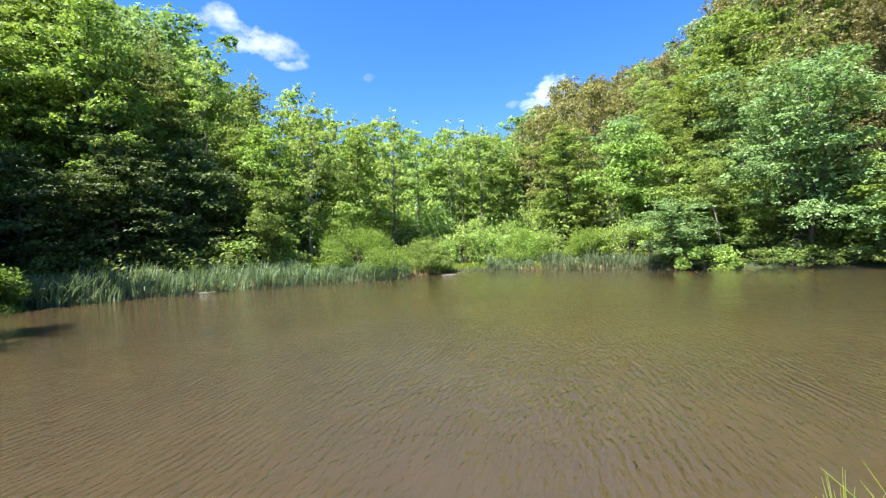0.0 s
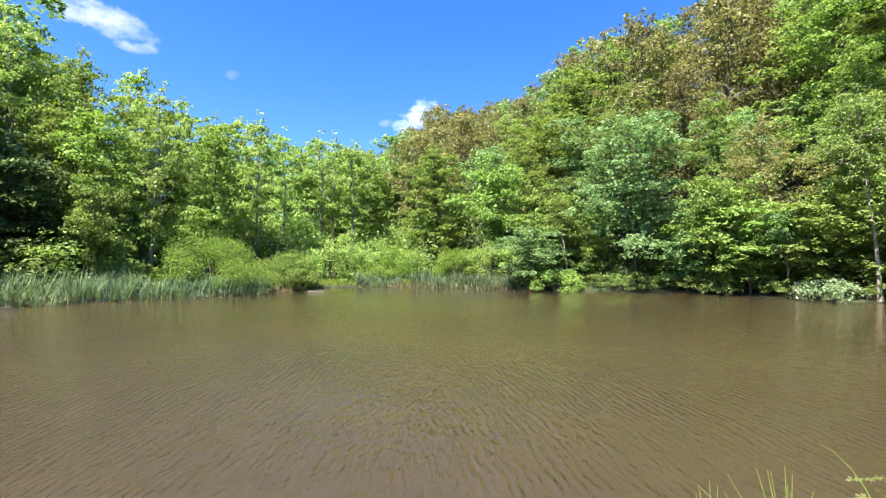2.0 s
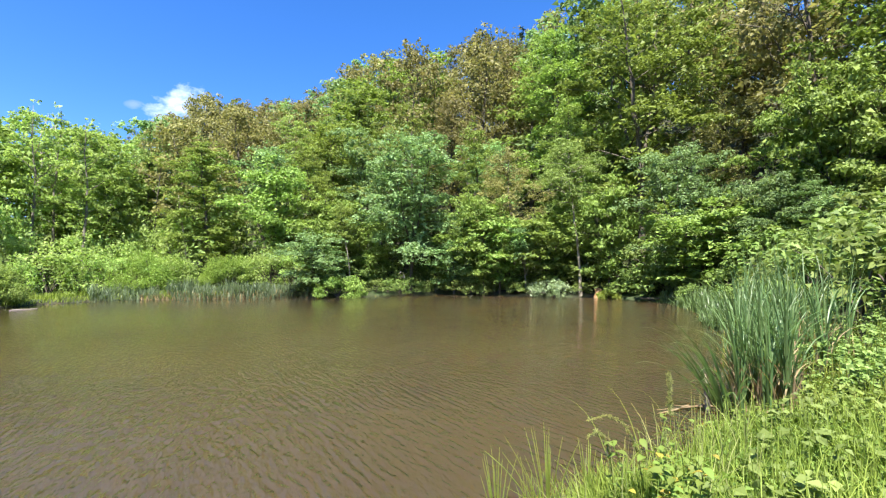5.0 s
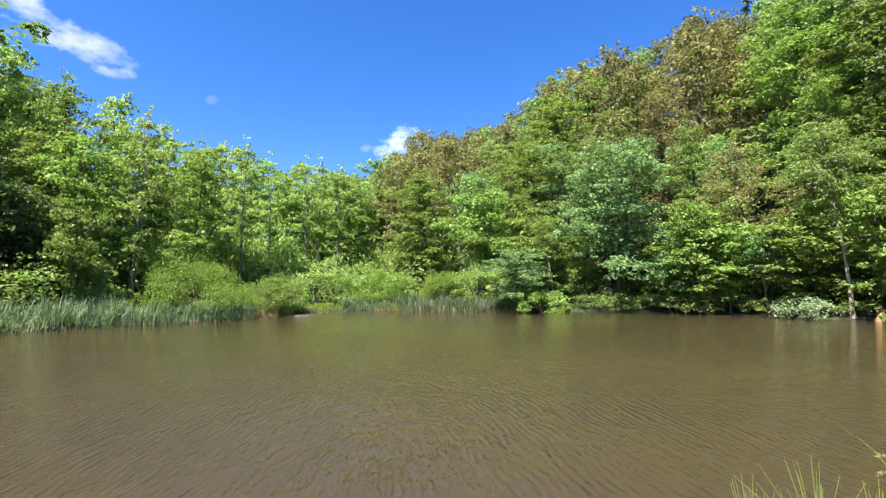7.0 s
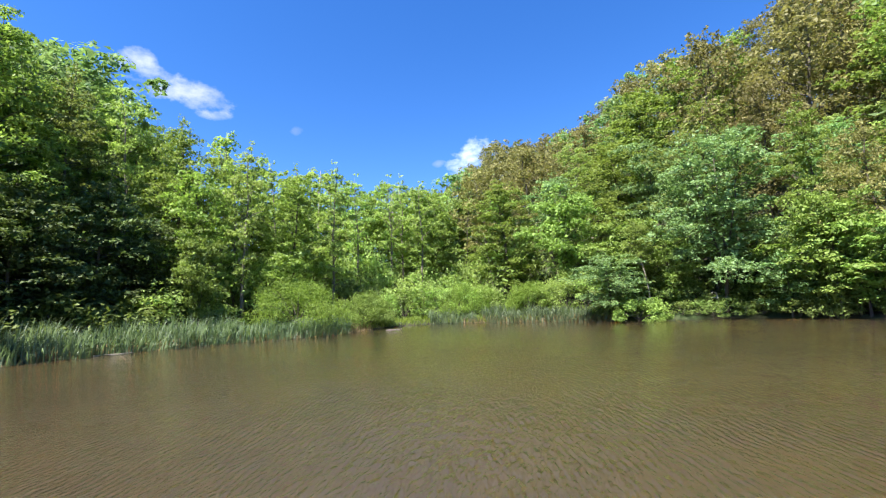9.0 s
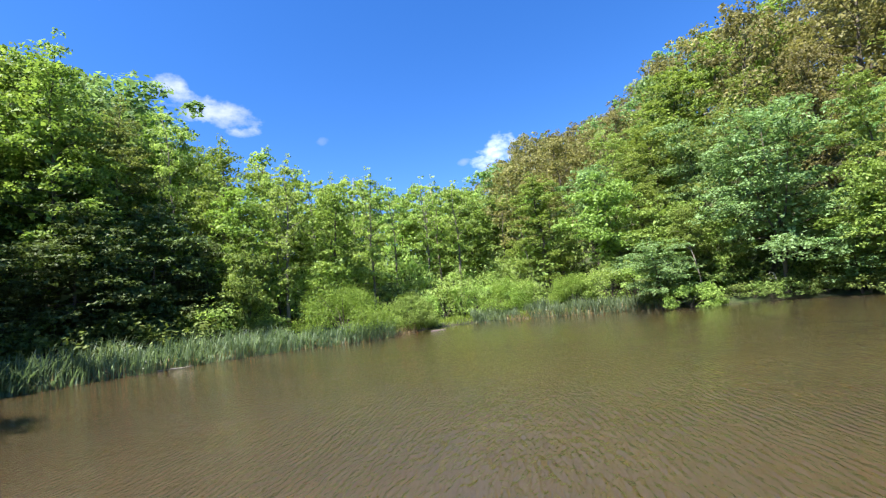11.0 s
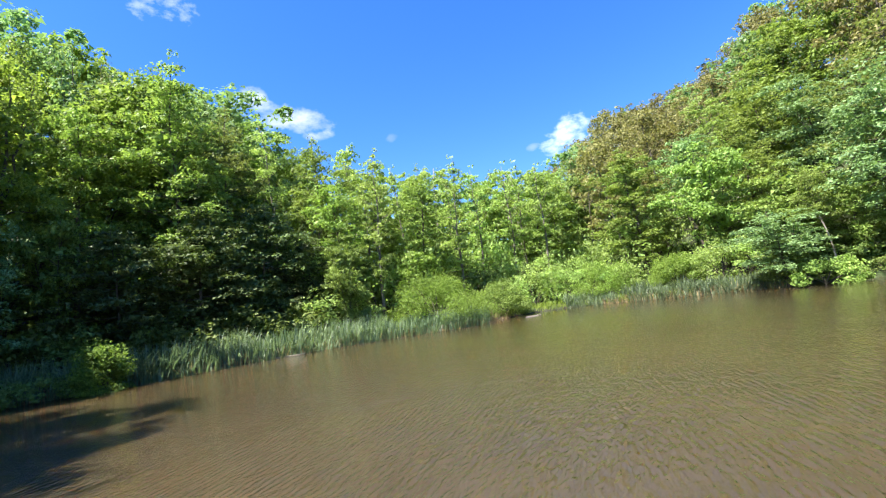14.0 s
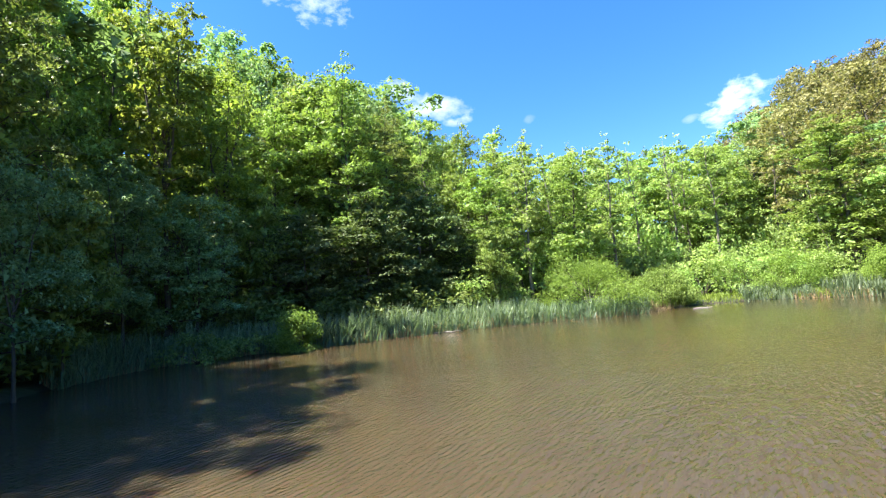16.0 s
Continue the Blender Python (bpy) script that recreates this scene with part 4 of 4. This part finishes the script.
# trees with pale bare stems that lean out over the right-hand bank
for kind, x, y, h, wide, lean, turn, sd in (("beech", 24.9, 14.1, 10.5, 0.6, 0.10, 150, 31), ("maple", 24.2, 17.6, 4.6, 0.5, 0.12, 160, 32), ("lime", 17.2, 27.6, 6.5, 0.55, 0.13, 170, 33),
                                            ("alder", 21.6, 42.5, 12.5, 1.0, 0.12, 175, 34), ("alder", 12.0, 42.0, 11.0, 0.9, 0.05, 150, 35)):
    tr = build_tree(kind, 700 + sd, bark=BARK_PALE, lean=lean, start=0.55)
    s = h / KINDS[kind]["h"]
    tr.matrix_basis = pose(x, y, ground_at(x, y) - 0.1, 0, 0, turn) @ Matrix.Diagonal((wide * s ** 0.6, wide * s ** 0.6, s, 1))
    tagged(tr, "slender tree with a pale bare stem leaning over the bank", group="trees round the pond")

# bare dead stems among the alders
for x, y, h, lx, ly, mat in ((-11.3, 42.0, 11.5, -0.10, 0.0, DEADWOOD), (-12.0, 38.0, 6.5, 0.16, 0.0, DEADWOOD), (-13.0, 50.5, 17.0, 0.02, 0.0, BARK_PALE), (-3.8, 50.0, 9.0, 0.42, 0.0, BARK),
                             (1.5, 52.0, 14.5, 0.03, 0.02, BARK_PALE), (9.0, 47.0, 10.0, 0.06, 0.0, BARK), (10.2, 40.5, 7.0, -0.10, 0.0, BARK_PALE), (3.0, 54.0, 16.5, -0.02, 0, BARK_PALE),
                             (-6.5, 48.5, 15.0, 0.03, 0, BARK_PALE), (6.8, 53.0, 16.5, 0.0, 0, BARK_PALE)):
    sn = thing("dead_tree", "bare dead tree with a few stubs among the alders", "tree", x, y, ground_at(x, y) - 0.1, 0, "dead trees")
    h = min(h, ceiling_of(x, y) - ground_at(x, y) - 1.2)
    s = np.linspace(0, 1, 8)[:, None]
    line = np.concatenate([lx * h * s ** 1.4, ly * h * s, h * s], 1) + rng.normal(0, 0.008 * h, (8, 3)) * s
    tube_part("stem", line, np.linspace(0.008, 0.0015, 8) * h + 0.008, mat, sn, 6)
    for q in range(6):
        w = 0.5 + 0.08 * q
        o = line[0] + (line[-1] - line[0]) * w
        a = q * 2.3 + x
        e = o + np.array([math.cos(a), math.sin(a), 0.9]) * h * 0.05 * rng.uniform(0.6, 1.5)
        tube_part("stub", [o, (o + e) / 2 + (0, 0, 0.1), e], (0.035, 0.025, 0.01), mat, sn, 4)

# fallen timber at the foot of the right-hand bank
for x, y, z, ln, turn, r, mat, label in ((23.75, 8.2, 0.22, 1.6, 70, 0.13, CUTWOOD, "reddish fallen log on the bank"), (23.9, 9.4, 0.12, 1.3, 100, 0.09, BARK, "dark fallen log at the waterline"),
                                         (0.4, 31.2, 0.01, 1.1, 15, 0.03, DEADWOOD, "thin pale branch floating on the pond"), (-13.2, 24.1, 0.01, 1.7, 25, 0.025, DEADWOOD, "thin pale branch floating by the reeds")):
    lg = thing("fallen_log" if r > 0.05 else "floating_branch", label, "log" if r > 0.05 else "branch", x, y, z, turn)
    tube_part("wood", [(-ln / 2, 0, 0), (-ln / 5, 0.04, 0.02), (ln / 5, -0.03, 0.0), (ln / 2, 0.02, 0.03)], (r, r * 1.05, r * 0.9, r * 0.6), mat, lg, 8, 0.15)
    tube_part("twig", [(ln / 6, 0, 0), (ln / 3, 0.2, 0.05), (ln / 2.4, 0.35, 0.06)], (r * 0.45, r * 0.3, r * 0.15), mat, lg, 5)


# ---------------------------------------------------------------- the near bank
def strip_mesh(name, length, width, lean, bend, fold=0.25, segs=7, taper=2.5):
    """One long leaf: a channelled strip that rises along z, leans to x and bends over."""
    s = np.linspace(0, 1, segs + 1)
    ang = lean + bend * s ** 2.2
    step = length / segs
    x = np.concatenate([[0], np.cumsum(np.sin(ang[:-1]) * step)])
    z = np.concatenate([[0], np.cumsum(np.cos(ang[:-1]) * step)])
    w = width * (1 - s ** taper) * (0.75 + 0.25 * np.minimum(1, s * 5)) + 0.0008
    twist = 0.9 * s
    rows = []
    for i in range(segs + 1):
        side = np.array([-math.sin(twist[i]) * 0.3, math.cos(twist[i]), 0])
        c = np.array([x[i], 0, z[i]])
        rows += [c - side * w[i] / 2, c + np.array([math.cos(ang[i]), 0, -math.sin(ang[i])]) * w[i] * fold, c + side * w[i] / 2]
    f = []
    for i in range(segs):
        a = 3 * i
        f += [[a, a + 1, a + 4, a + 3], [a + 1, a + 2, a + 5, a + 4]]
    return mesh_of(name, rows, f, True)


def leaf_blade(name, length, width, curl=0.25):
    """One broad leaf with a folded midrib, along x from its stalk."""
    rows = []
    prof = (0.05, 0.62, 0.95, 1.0, 0.82, 0.45, 0.02)
    for i, p in enumerate(prof):
        s = i / (len(prof) - 1)
        z = -curl * length * s * s
        rows += [(s * length, -p * width / 2, z + p * width * 0.13), (s * length, 0, z), (s * length, p * width / 2, z + p * width * 0.13)]
    f = []
    for i in range(len(prof) - 1):
        a = 3 * i
        f += [[a, a + 1, a + 4, a + 3], [a + 1, a + 2, a + 5, a + 4]]
    return mesh_of(name, rows, f, True)


def piece(name, mesh, parent, m, label=""):
    ob = new(name, mesh)
    ob.parent = parent
    ob.matrix_basis = m
    return tagged(ob, label)


def dressed(mesh, mat):
    mesh.materials.append(mat)
    return mesh


tall = [dressed(strip_mesh("leaf", rng.uniform(1.1, 1.95), rng.uniform(0.020, 0.034), rng.uniform(0.01, 0.15), rng.uniform(0.0, 1.1)), LEAF["cattail"]) for _ in range(14)]
bent = [dressed(strip_mesh("leaf", rng.uniform(1.25, 1.7), 0.03, rng.uniform(0.10, 0.3), rng.uniform(1.3, 2.4)), LEAF["cattail"]) for _ in range(8)]
dead = [dressed(strip_mesh("dead_leaf", rng.uniform(0.3, 0.85), 0.028, rng.uniform(0.05, 0.3), rng.uniform(0.3, 2.8)), LEAF["dead_reed"]) for _ in range(8)]


def cattail(x, y, size, over=None):
    root = thing("cattail", "tall blue-green cattail with upright leaves and withered brown foot", "plant", x, y, max(-0.1, ground_at(x, y)), rng.uniform(0, 360), "cattails on the near bank")
    root.scale = (size, size, size)
    for i in range(int(rng.integers(8, 12))):
        piece("leaf", tall[int(rng.integers(len(tall)))], root, pose(rng.normal(0, 0.025), rng.normal(0, 0.025), 0, 0, rng.normal(0, 3), rng.uniform(0, 360)))
    for i in range(3):
        piece("leaf", bent[int(rng.integers(len(bent)))], root, pose(rng.normal(0, 0.03), rng.normal(0, 0.03), 0, 0, 0, rng.uniform(0, 360)))
    for i in range(9):
        piece("dead_leaf", dead[int(rng.integers(len(dead)))], root, pose(rng.normal(0, 0.05), rng.normal(0, 0.05), 0, 0, 0, rng.uniform(0, 360)), "withered brown leaf")
    return root


spots = []
while len(spots) < 26:
    x, y = rng.uniform(5.95, 7.3), rng.uniform(1.1, 2.3)
    if not 0.140 < (y - 0.35) / (x + 0.17) < 0.230 or any(math.hypot(x - a, y - b) < 0.13 for a, b in spots):
        continue
    spots.append((x, y))
for x, y in spots:
    cattail(x, y, rng.uniform(0.8, 1.06))
for x, y in ((7.9, 1.45), (8.1, 1.7), (8.5, 1.3), (8.8, 2.0), (9.2, 1.5), (9.6, 1.9), (8.4, 2.2), (10.1, 1.7), (10.6, 2.3), (9.9, 2.5), (11.3, 2.2), (7.6, 1.1), (7.9, 2.1), (9.0, 1.0)):
    cattail(x, y, rng.uniform(1.05, 1.25))
# leaves of the outermost plants that arch out over the water
arched = [dressed(strip_mesh("leaf", ln, 0.046, le, be), LEAF["cattail"]) for ln, le, be in ((1.65, 0.45, 1.3), (1.5, 0.6, 1.2), (1.7, 0.5, 1.6), (1.3, 0.7, 1.0), (1.35, 0.4, 2.1), (1.25, 0.8, 1.5))]
for x, y, turn, size in ((6.12, 1.92, 158, 1.0), (6.15, 1.98, 172, 0.95), (6.2, 2.05, 145, 0.9), (6.1, 1.85, 185, 0.8), (6.25, 2.1, 135, 1.0), (6.05, 1.95, 165, 0.7)):
    root = thing("cattail", "young cattail whose narrow leaves arch out over the water", "plant", x, y, 0.05, turn, "cattails on the near bank")
    for i in range(3):
        piece("leaf", arched[int(rng.integers(len(arched)))], root, pose(0, 0, 0, 0, rng.uniform(-10, 8), rng.normal(0, 18)) @ Matrix.Scale(size * rng.uniform(0.65, 1.05), 4))

# rotten stake and drifting stalks beside the cattails
stake = thing("stake", "rotten split stake standing in the shallows", "stake", 6.2, 2.16, -0.28)
tube_part("wood", [(0, 0, 0), (0.01, 0, 0.4), (-0.02, 0.01, 0.6), (-0.05, 0.0, 0.74)], (0.036, 0.034, 0.026, 0.008), BARK_PALE, stake, 8, 0.25)
tube_part("splinter", [(0.05, 0.02, 0.1), (0.07, 0.02, 0.42), (0.1, 0.02, 0.52)], (0.016, 0.012, 0.004), BARK_PALE, stake, 5, 0.2)
for x, y, ln, turn in ((6.05, 2.38, 0.9, 155), (5.85, 2.45, 0.7, 170), (6.2, 2.28, 0.6, 140)):
    st = thing("floating_stalk", "straw-coloured stalk floating by the stake", "stalk", x, y, 0.012, turn)
    tube_part("stalk", [(-ln / 2, 0, 0), (0, 0.02, 0.01), (ln / 2, -0.02, 0.02)], (0.011, 0.010, 0.004), LEAF["dead_reed"], st, 6)


def bank_points(n, x0, x1, y0, y1, low=0.0, high=9.0):
    return scatter(n, (x0, y0, x1, y1), low, high, rng)


# grass and herbs that cover the bank
def bank_grass(n, x0, x1, y0, y1, h0, h1, width, label, leaf="grass", lean=0.2, bend=0.5):
    feet = bank_points(n, x0, x1, y0, y1, 0.02, 6)
    me = blades("bank_grass", feet, rng.uniform(h0, h1, n), rng, width, lean, bend, segs=4)
    tagged(part("bank_grass", me, LEAF[leaf], None), label, "grass", kind="stuff")


bank_grass(6500, 1.4, 5.2, -0.4, 1.95, 0.14, 0.46, 0.007, "fresh green grass on the near bank")
bank_grass(2200, 6.0, 13.0, -3.0, 3.6, 0.25, 0.65, 0.012, "fresh green grass along the near bank")
bank_grass(1500, -16.0, 1.4, -1.0, 1.7, 0.08, 0.2, 0.012, "short grass on the near bank")
bank_grass(4200, -7.0, 2.6, -2.5, 1.7, 0.05, 0.15, 0.008, "short trodden grass on the near bank")
bank_grass(900, 5.1, 6.8, -0.4, 1.15, 0.14, 0.4, 0.008, "fresh green grass on the near bank")
bank_grass(2200, 1.85, 2.75, 1.45, 1.96, 0.22, 0.5, 0.009, "dense bright green grass round the rushes")
bank_grass(110, 1.5, 4.2, 1.0, 1.95, 0.45, 0.8, 0.006, "tall seeding grass on the near bank", "seed", 0.12, 0.5)


def herb_patch(n, x0, x1, y0, y1, h0, h1, size, label, each=16, leaf="herb"):
    feet = bank_points(n, x0, x1, y0, y1, 0.05, 7)
    c = feet + np.stack([np.zeros(n), np.zeros(n), rng.uniform(h0, h1, n)], 1)
    sp = np.stack([rng.uniform(0.07, 0.16, n), rng.uniform(0.07, 0.16, n), rng.uniform(0.06, 0.14, n)], 1)
    me = leaves("herb_patch", c, sp, np.full(n, each), size, rng, 1.1, 0.75)
    tagged(part("herb_patch", me, LEAF[leaf], None), label, "herbs", kind="stuff")


herb_patch(820, 2.3, 5.1, -0.2, 1.7, 0.02, 0.17, 0.036, "dense bright green nettles and herbs on the near bank")
herb_patch(300, 5.0, 6.6, -0.4, 1.12, 0.02, 0.2, 0.05, "dense bright green nettles and herbs on the near bank")
herb_patch(130, 2.4, 6.2, -0.2, 1.2, 0.12, 0.3, 0.085, "broad-leaved darker green herbs among the nettles", 9, "shrub")
herb_patch(560, 6.2, 12.0, -1.5, 1.9, 0.1, 0.5, 0.07, "dense green nettles and herbs behind the cattails", 16, "shrub")
herb_patch(40, 4.3, 5.3, 1.3, 1.85, 0.05, 0.22, 0.05, "leafy green saplings beside the cattails", 14)

# tuft of rushes
for x, y, n, h in ((2.22, 2.02, 34, 0.62), (1.98, 1.98, 14, 0.5), (2.5, 1.88, 20, 0.52), (1.92, 2.2, 16, 0.55)):
    tuft = thing("rush_tuft", "tuft of thin upright yellow-green rushes at the water's edge", "rushes", x, y, 0.15, 0, "rushes")
    for i in range(n):
        a, q = rng.uniform(0, 6.28), abs(rng.normal(0, 0.25))
        ln = h * rng.uniform(0.6, 1.15)
        d = np.array([math.cos(a), math.sin(a), 0]) * q
        u = np.linspace(0, 1, 5)[:, None]
        tube_part("stalk", d * 0.12 + d * ln * u ** 1.5 + np.array([0, 0, 1.0]) * ln * u * (1 - 0.3 * q * u), (0.0042, 0.004, 0.0035, 0.0025, 0.0008), LEAF["grass"], tuft, 4, 0.0)


def seeded_grass(x, y, h, turn, droop, size, label, grain=0.020, each=11):
    """A grass culm with a nodding head of many small spikelets."""
    z = ground_at(x, y)
    root = thing("seeding_grass", label, "grass", x, y, z, turn, "seeding grasses")
    u = np.linspace(0, 1, 9)[:, None]
    line = np.concatenate([droop * h * u ** 3.2 * 0.55, 0 * u, h * (u - 0.30 * droop * u ** 5)], 1)
    tube_part("culm", line, np.linspace(0.004, 0.0012, 9) * (1 + 30 * max(0, grain - 0.02) / 0.4), LEAF["grass"], root, 5, 0.0)
    c = np.array([[np.interp(q, u[:, 0], line[:, k]) for k in range(3)] for q in np.linspace(0.62, 1.0, 22)])
    c += rng.normal(0, 0.3 * size, c.shape) * (1, 1, 0.6)
    me = leaves("seed_head", c, np.full((22, 3), size), np.full(22, each), grain, rng, 0.2, 0.3, 0.1, 0.5)
    part("seed_head", me, LEAF["seed"], root, "loose green-brown seed head")
    for i in range(3):
        piece("leaf", dressed(strip_mesh("leaf", h * 0.5, 0.008, 0.3, 1.4), LEAF["grass"]), root, pose(0, 0, h * (0.12 + 0.15 * i), 0, 0, 130 * i))


seeded_grass(3.52, 1.69, 0.94, 200, 0.10, 0.02, "upright dock-like stalk with a long seed head", 0.024, 24)
seeded_grass(2.2, 1.55, 1.12, 190, 0.75, 0.012, "arching grass stalk with a nodding seed head", 0.014, 9)
seeded_grass(2.4, 1.46, 1.14, 170, 0.8, 0.012, "arching grass stalk with a nodding seed head", 0.014, 9)
seeded_grass(2.45, 1.35, 0.7, 20, 0.2, 0.02, "grass stalk with an upright seed head")
seeded_grass(3.69, 1.52, 0.42, 60, 0.1, 0.008, "thin bare grass stalk")
seeded_grass(3.05, 1.7, 0.5, 100, 0.3, 0.02, "grass stalk with an upright seed head")
seeded_grass(2.0, 1.7, 0.5, 140, 0.2, 0.014, "grass stalk with an upright seed head")

# young shrub with broad yellow-green leaves
broad = [dressed(leaf_blade("leaf", 0.064, 0.04, c), LEAF["herb"]) for c in (0.1, 0.3, 0.5)]
turned = [dressed(leaf_blade("leaf", 0.066, 0.04, c), LEAF["yellow"]) for c in (0.2, 0.45)]
for x, y, h, n, sd in ((2.2, 1.34, 0.8, 54, 0), (2.42, 1.28, 0.68, 48, 1), (2.7, 1.4, 0.55, 42, 2), (2.0, 1.5, 0.5, 36, 3), (2.3, 1.22, 0.62, 42, 7), (3.0, 1.45, 0.42, 36, 8), (4.45, 1.65, 0.34, 18, 4), (4.75, 1.65, 0.38, 20, 5), (4.9, 1.45, 0.28, 18, 6)):
    root = thing("young_shrub", "young shrub with broad light green leaves, a few turning yellow", "shrub", x, y, ground_at(x, y), sd * 70, "young shrubs on the near bank")
    for k in range(3):
        a = k * 2.1 + sd
        u = np.linspace(0, 1, 6)[:, None]
        line = np.concatenate([math.cos(a) * 0.2 * u, math.sin(a) * 0.2 * u, h * (1 - 0.12 * k) * u], 1) + rng.normal(0, 0.012, (6, 3)) * u
        tube_part("stem", line, np.linspace(0.0045, 0.0015, 6), LEAF["herb"], root, 5, 0.0)
        for i in range(n // 3):
            q = 0.3 + 0.7 * (i + 0.5) / (n // 3)
            o = [float(np.interp(q, u[:, 0], line[:, c])) for c in range(3)]
            mesh = turned[i % 2] if rng.uniform() < 0.11 else broad[i % 3]
            piece("leaf", mesh, root, pose(*o, rng.uniform(-25, 25), rng.uniform(-35, 20), i * 137 + sd * 40) @ Matrix.Scale(rng.uniform(0.7, 1.25), 4), "yellowing leaf" if mesh in turned else "")
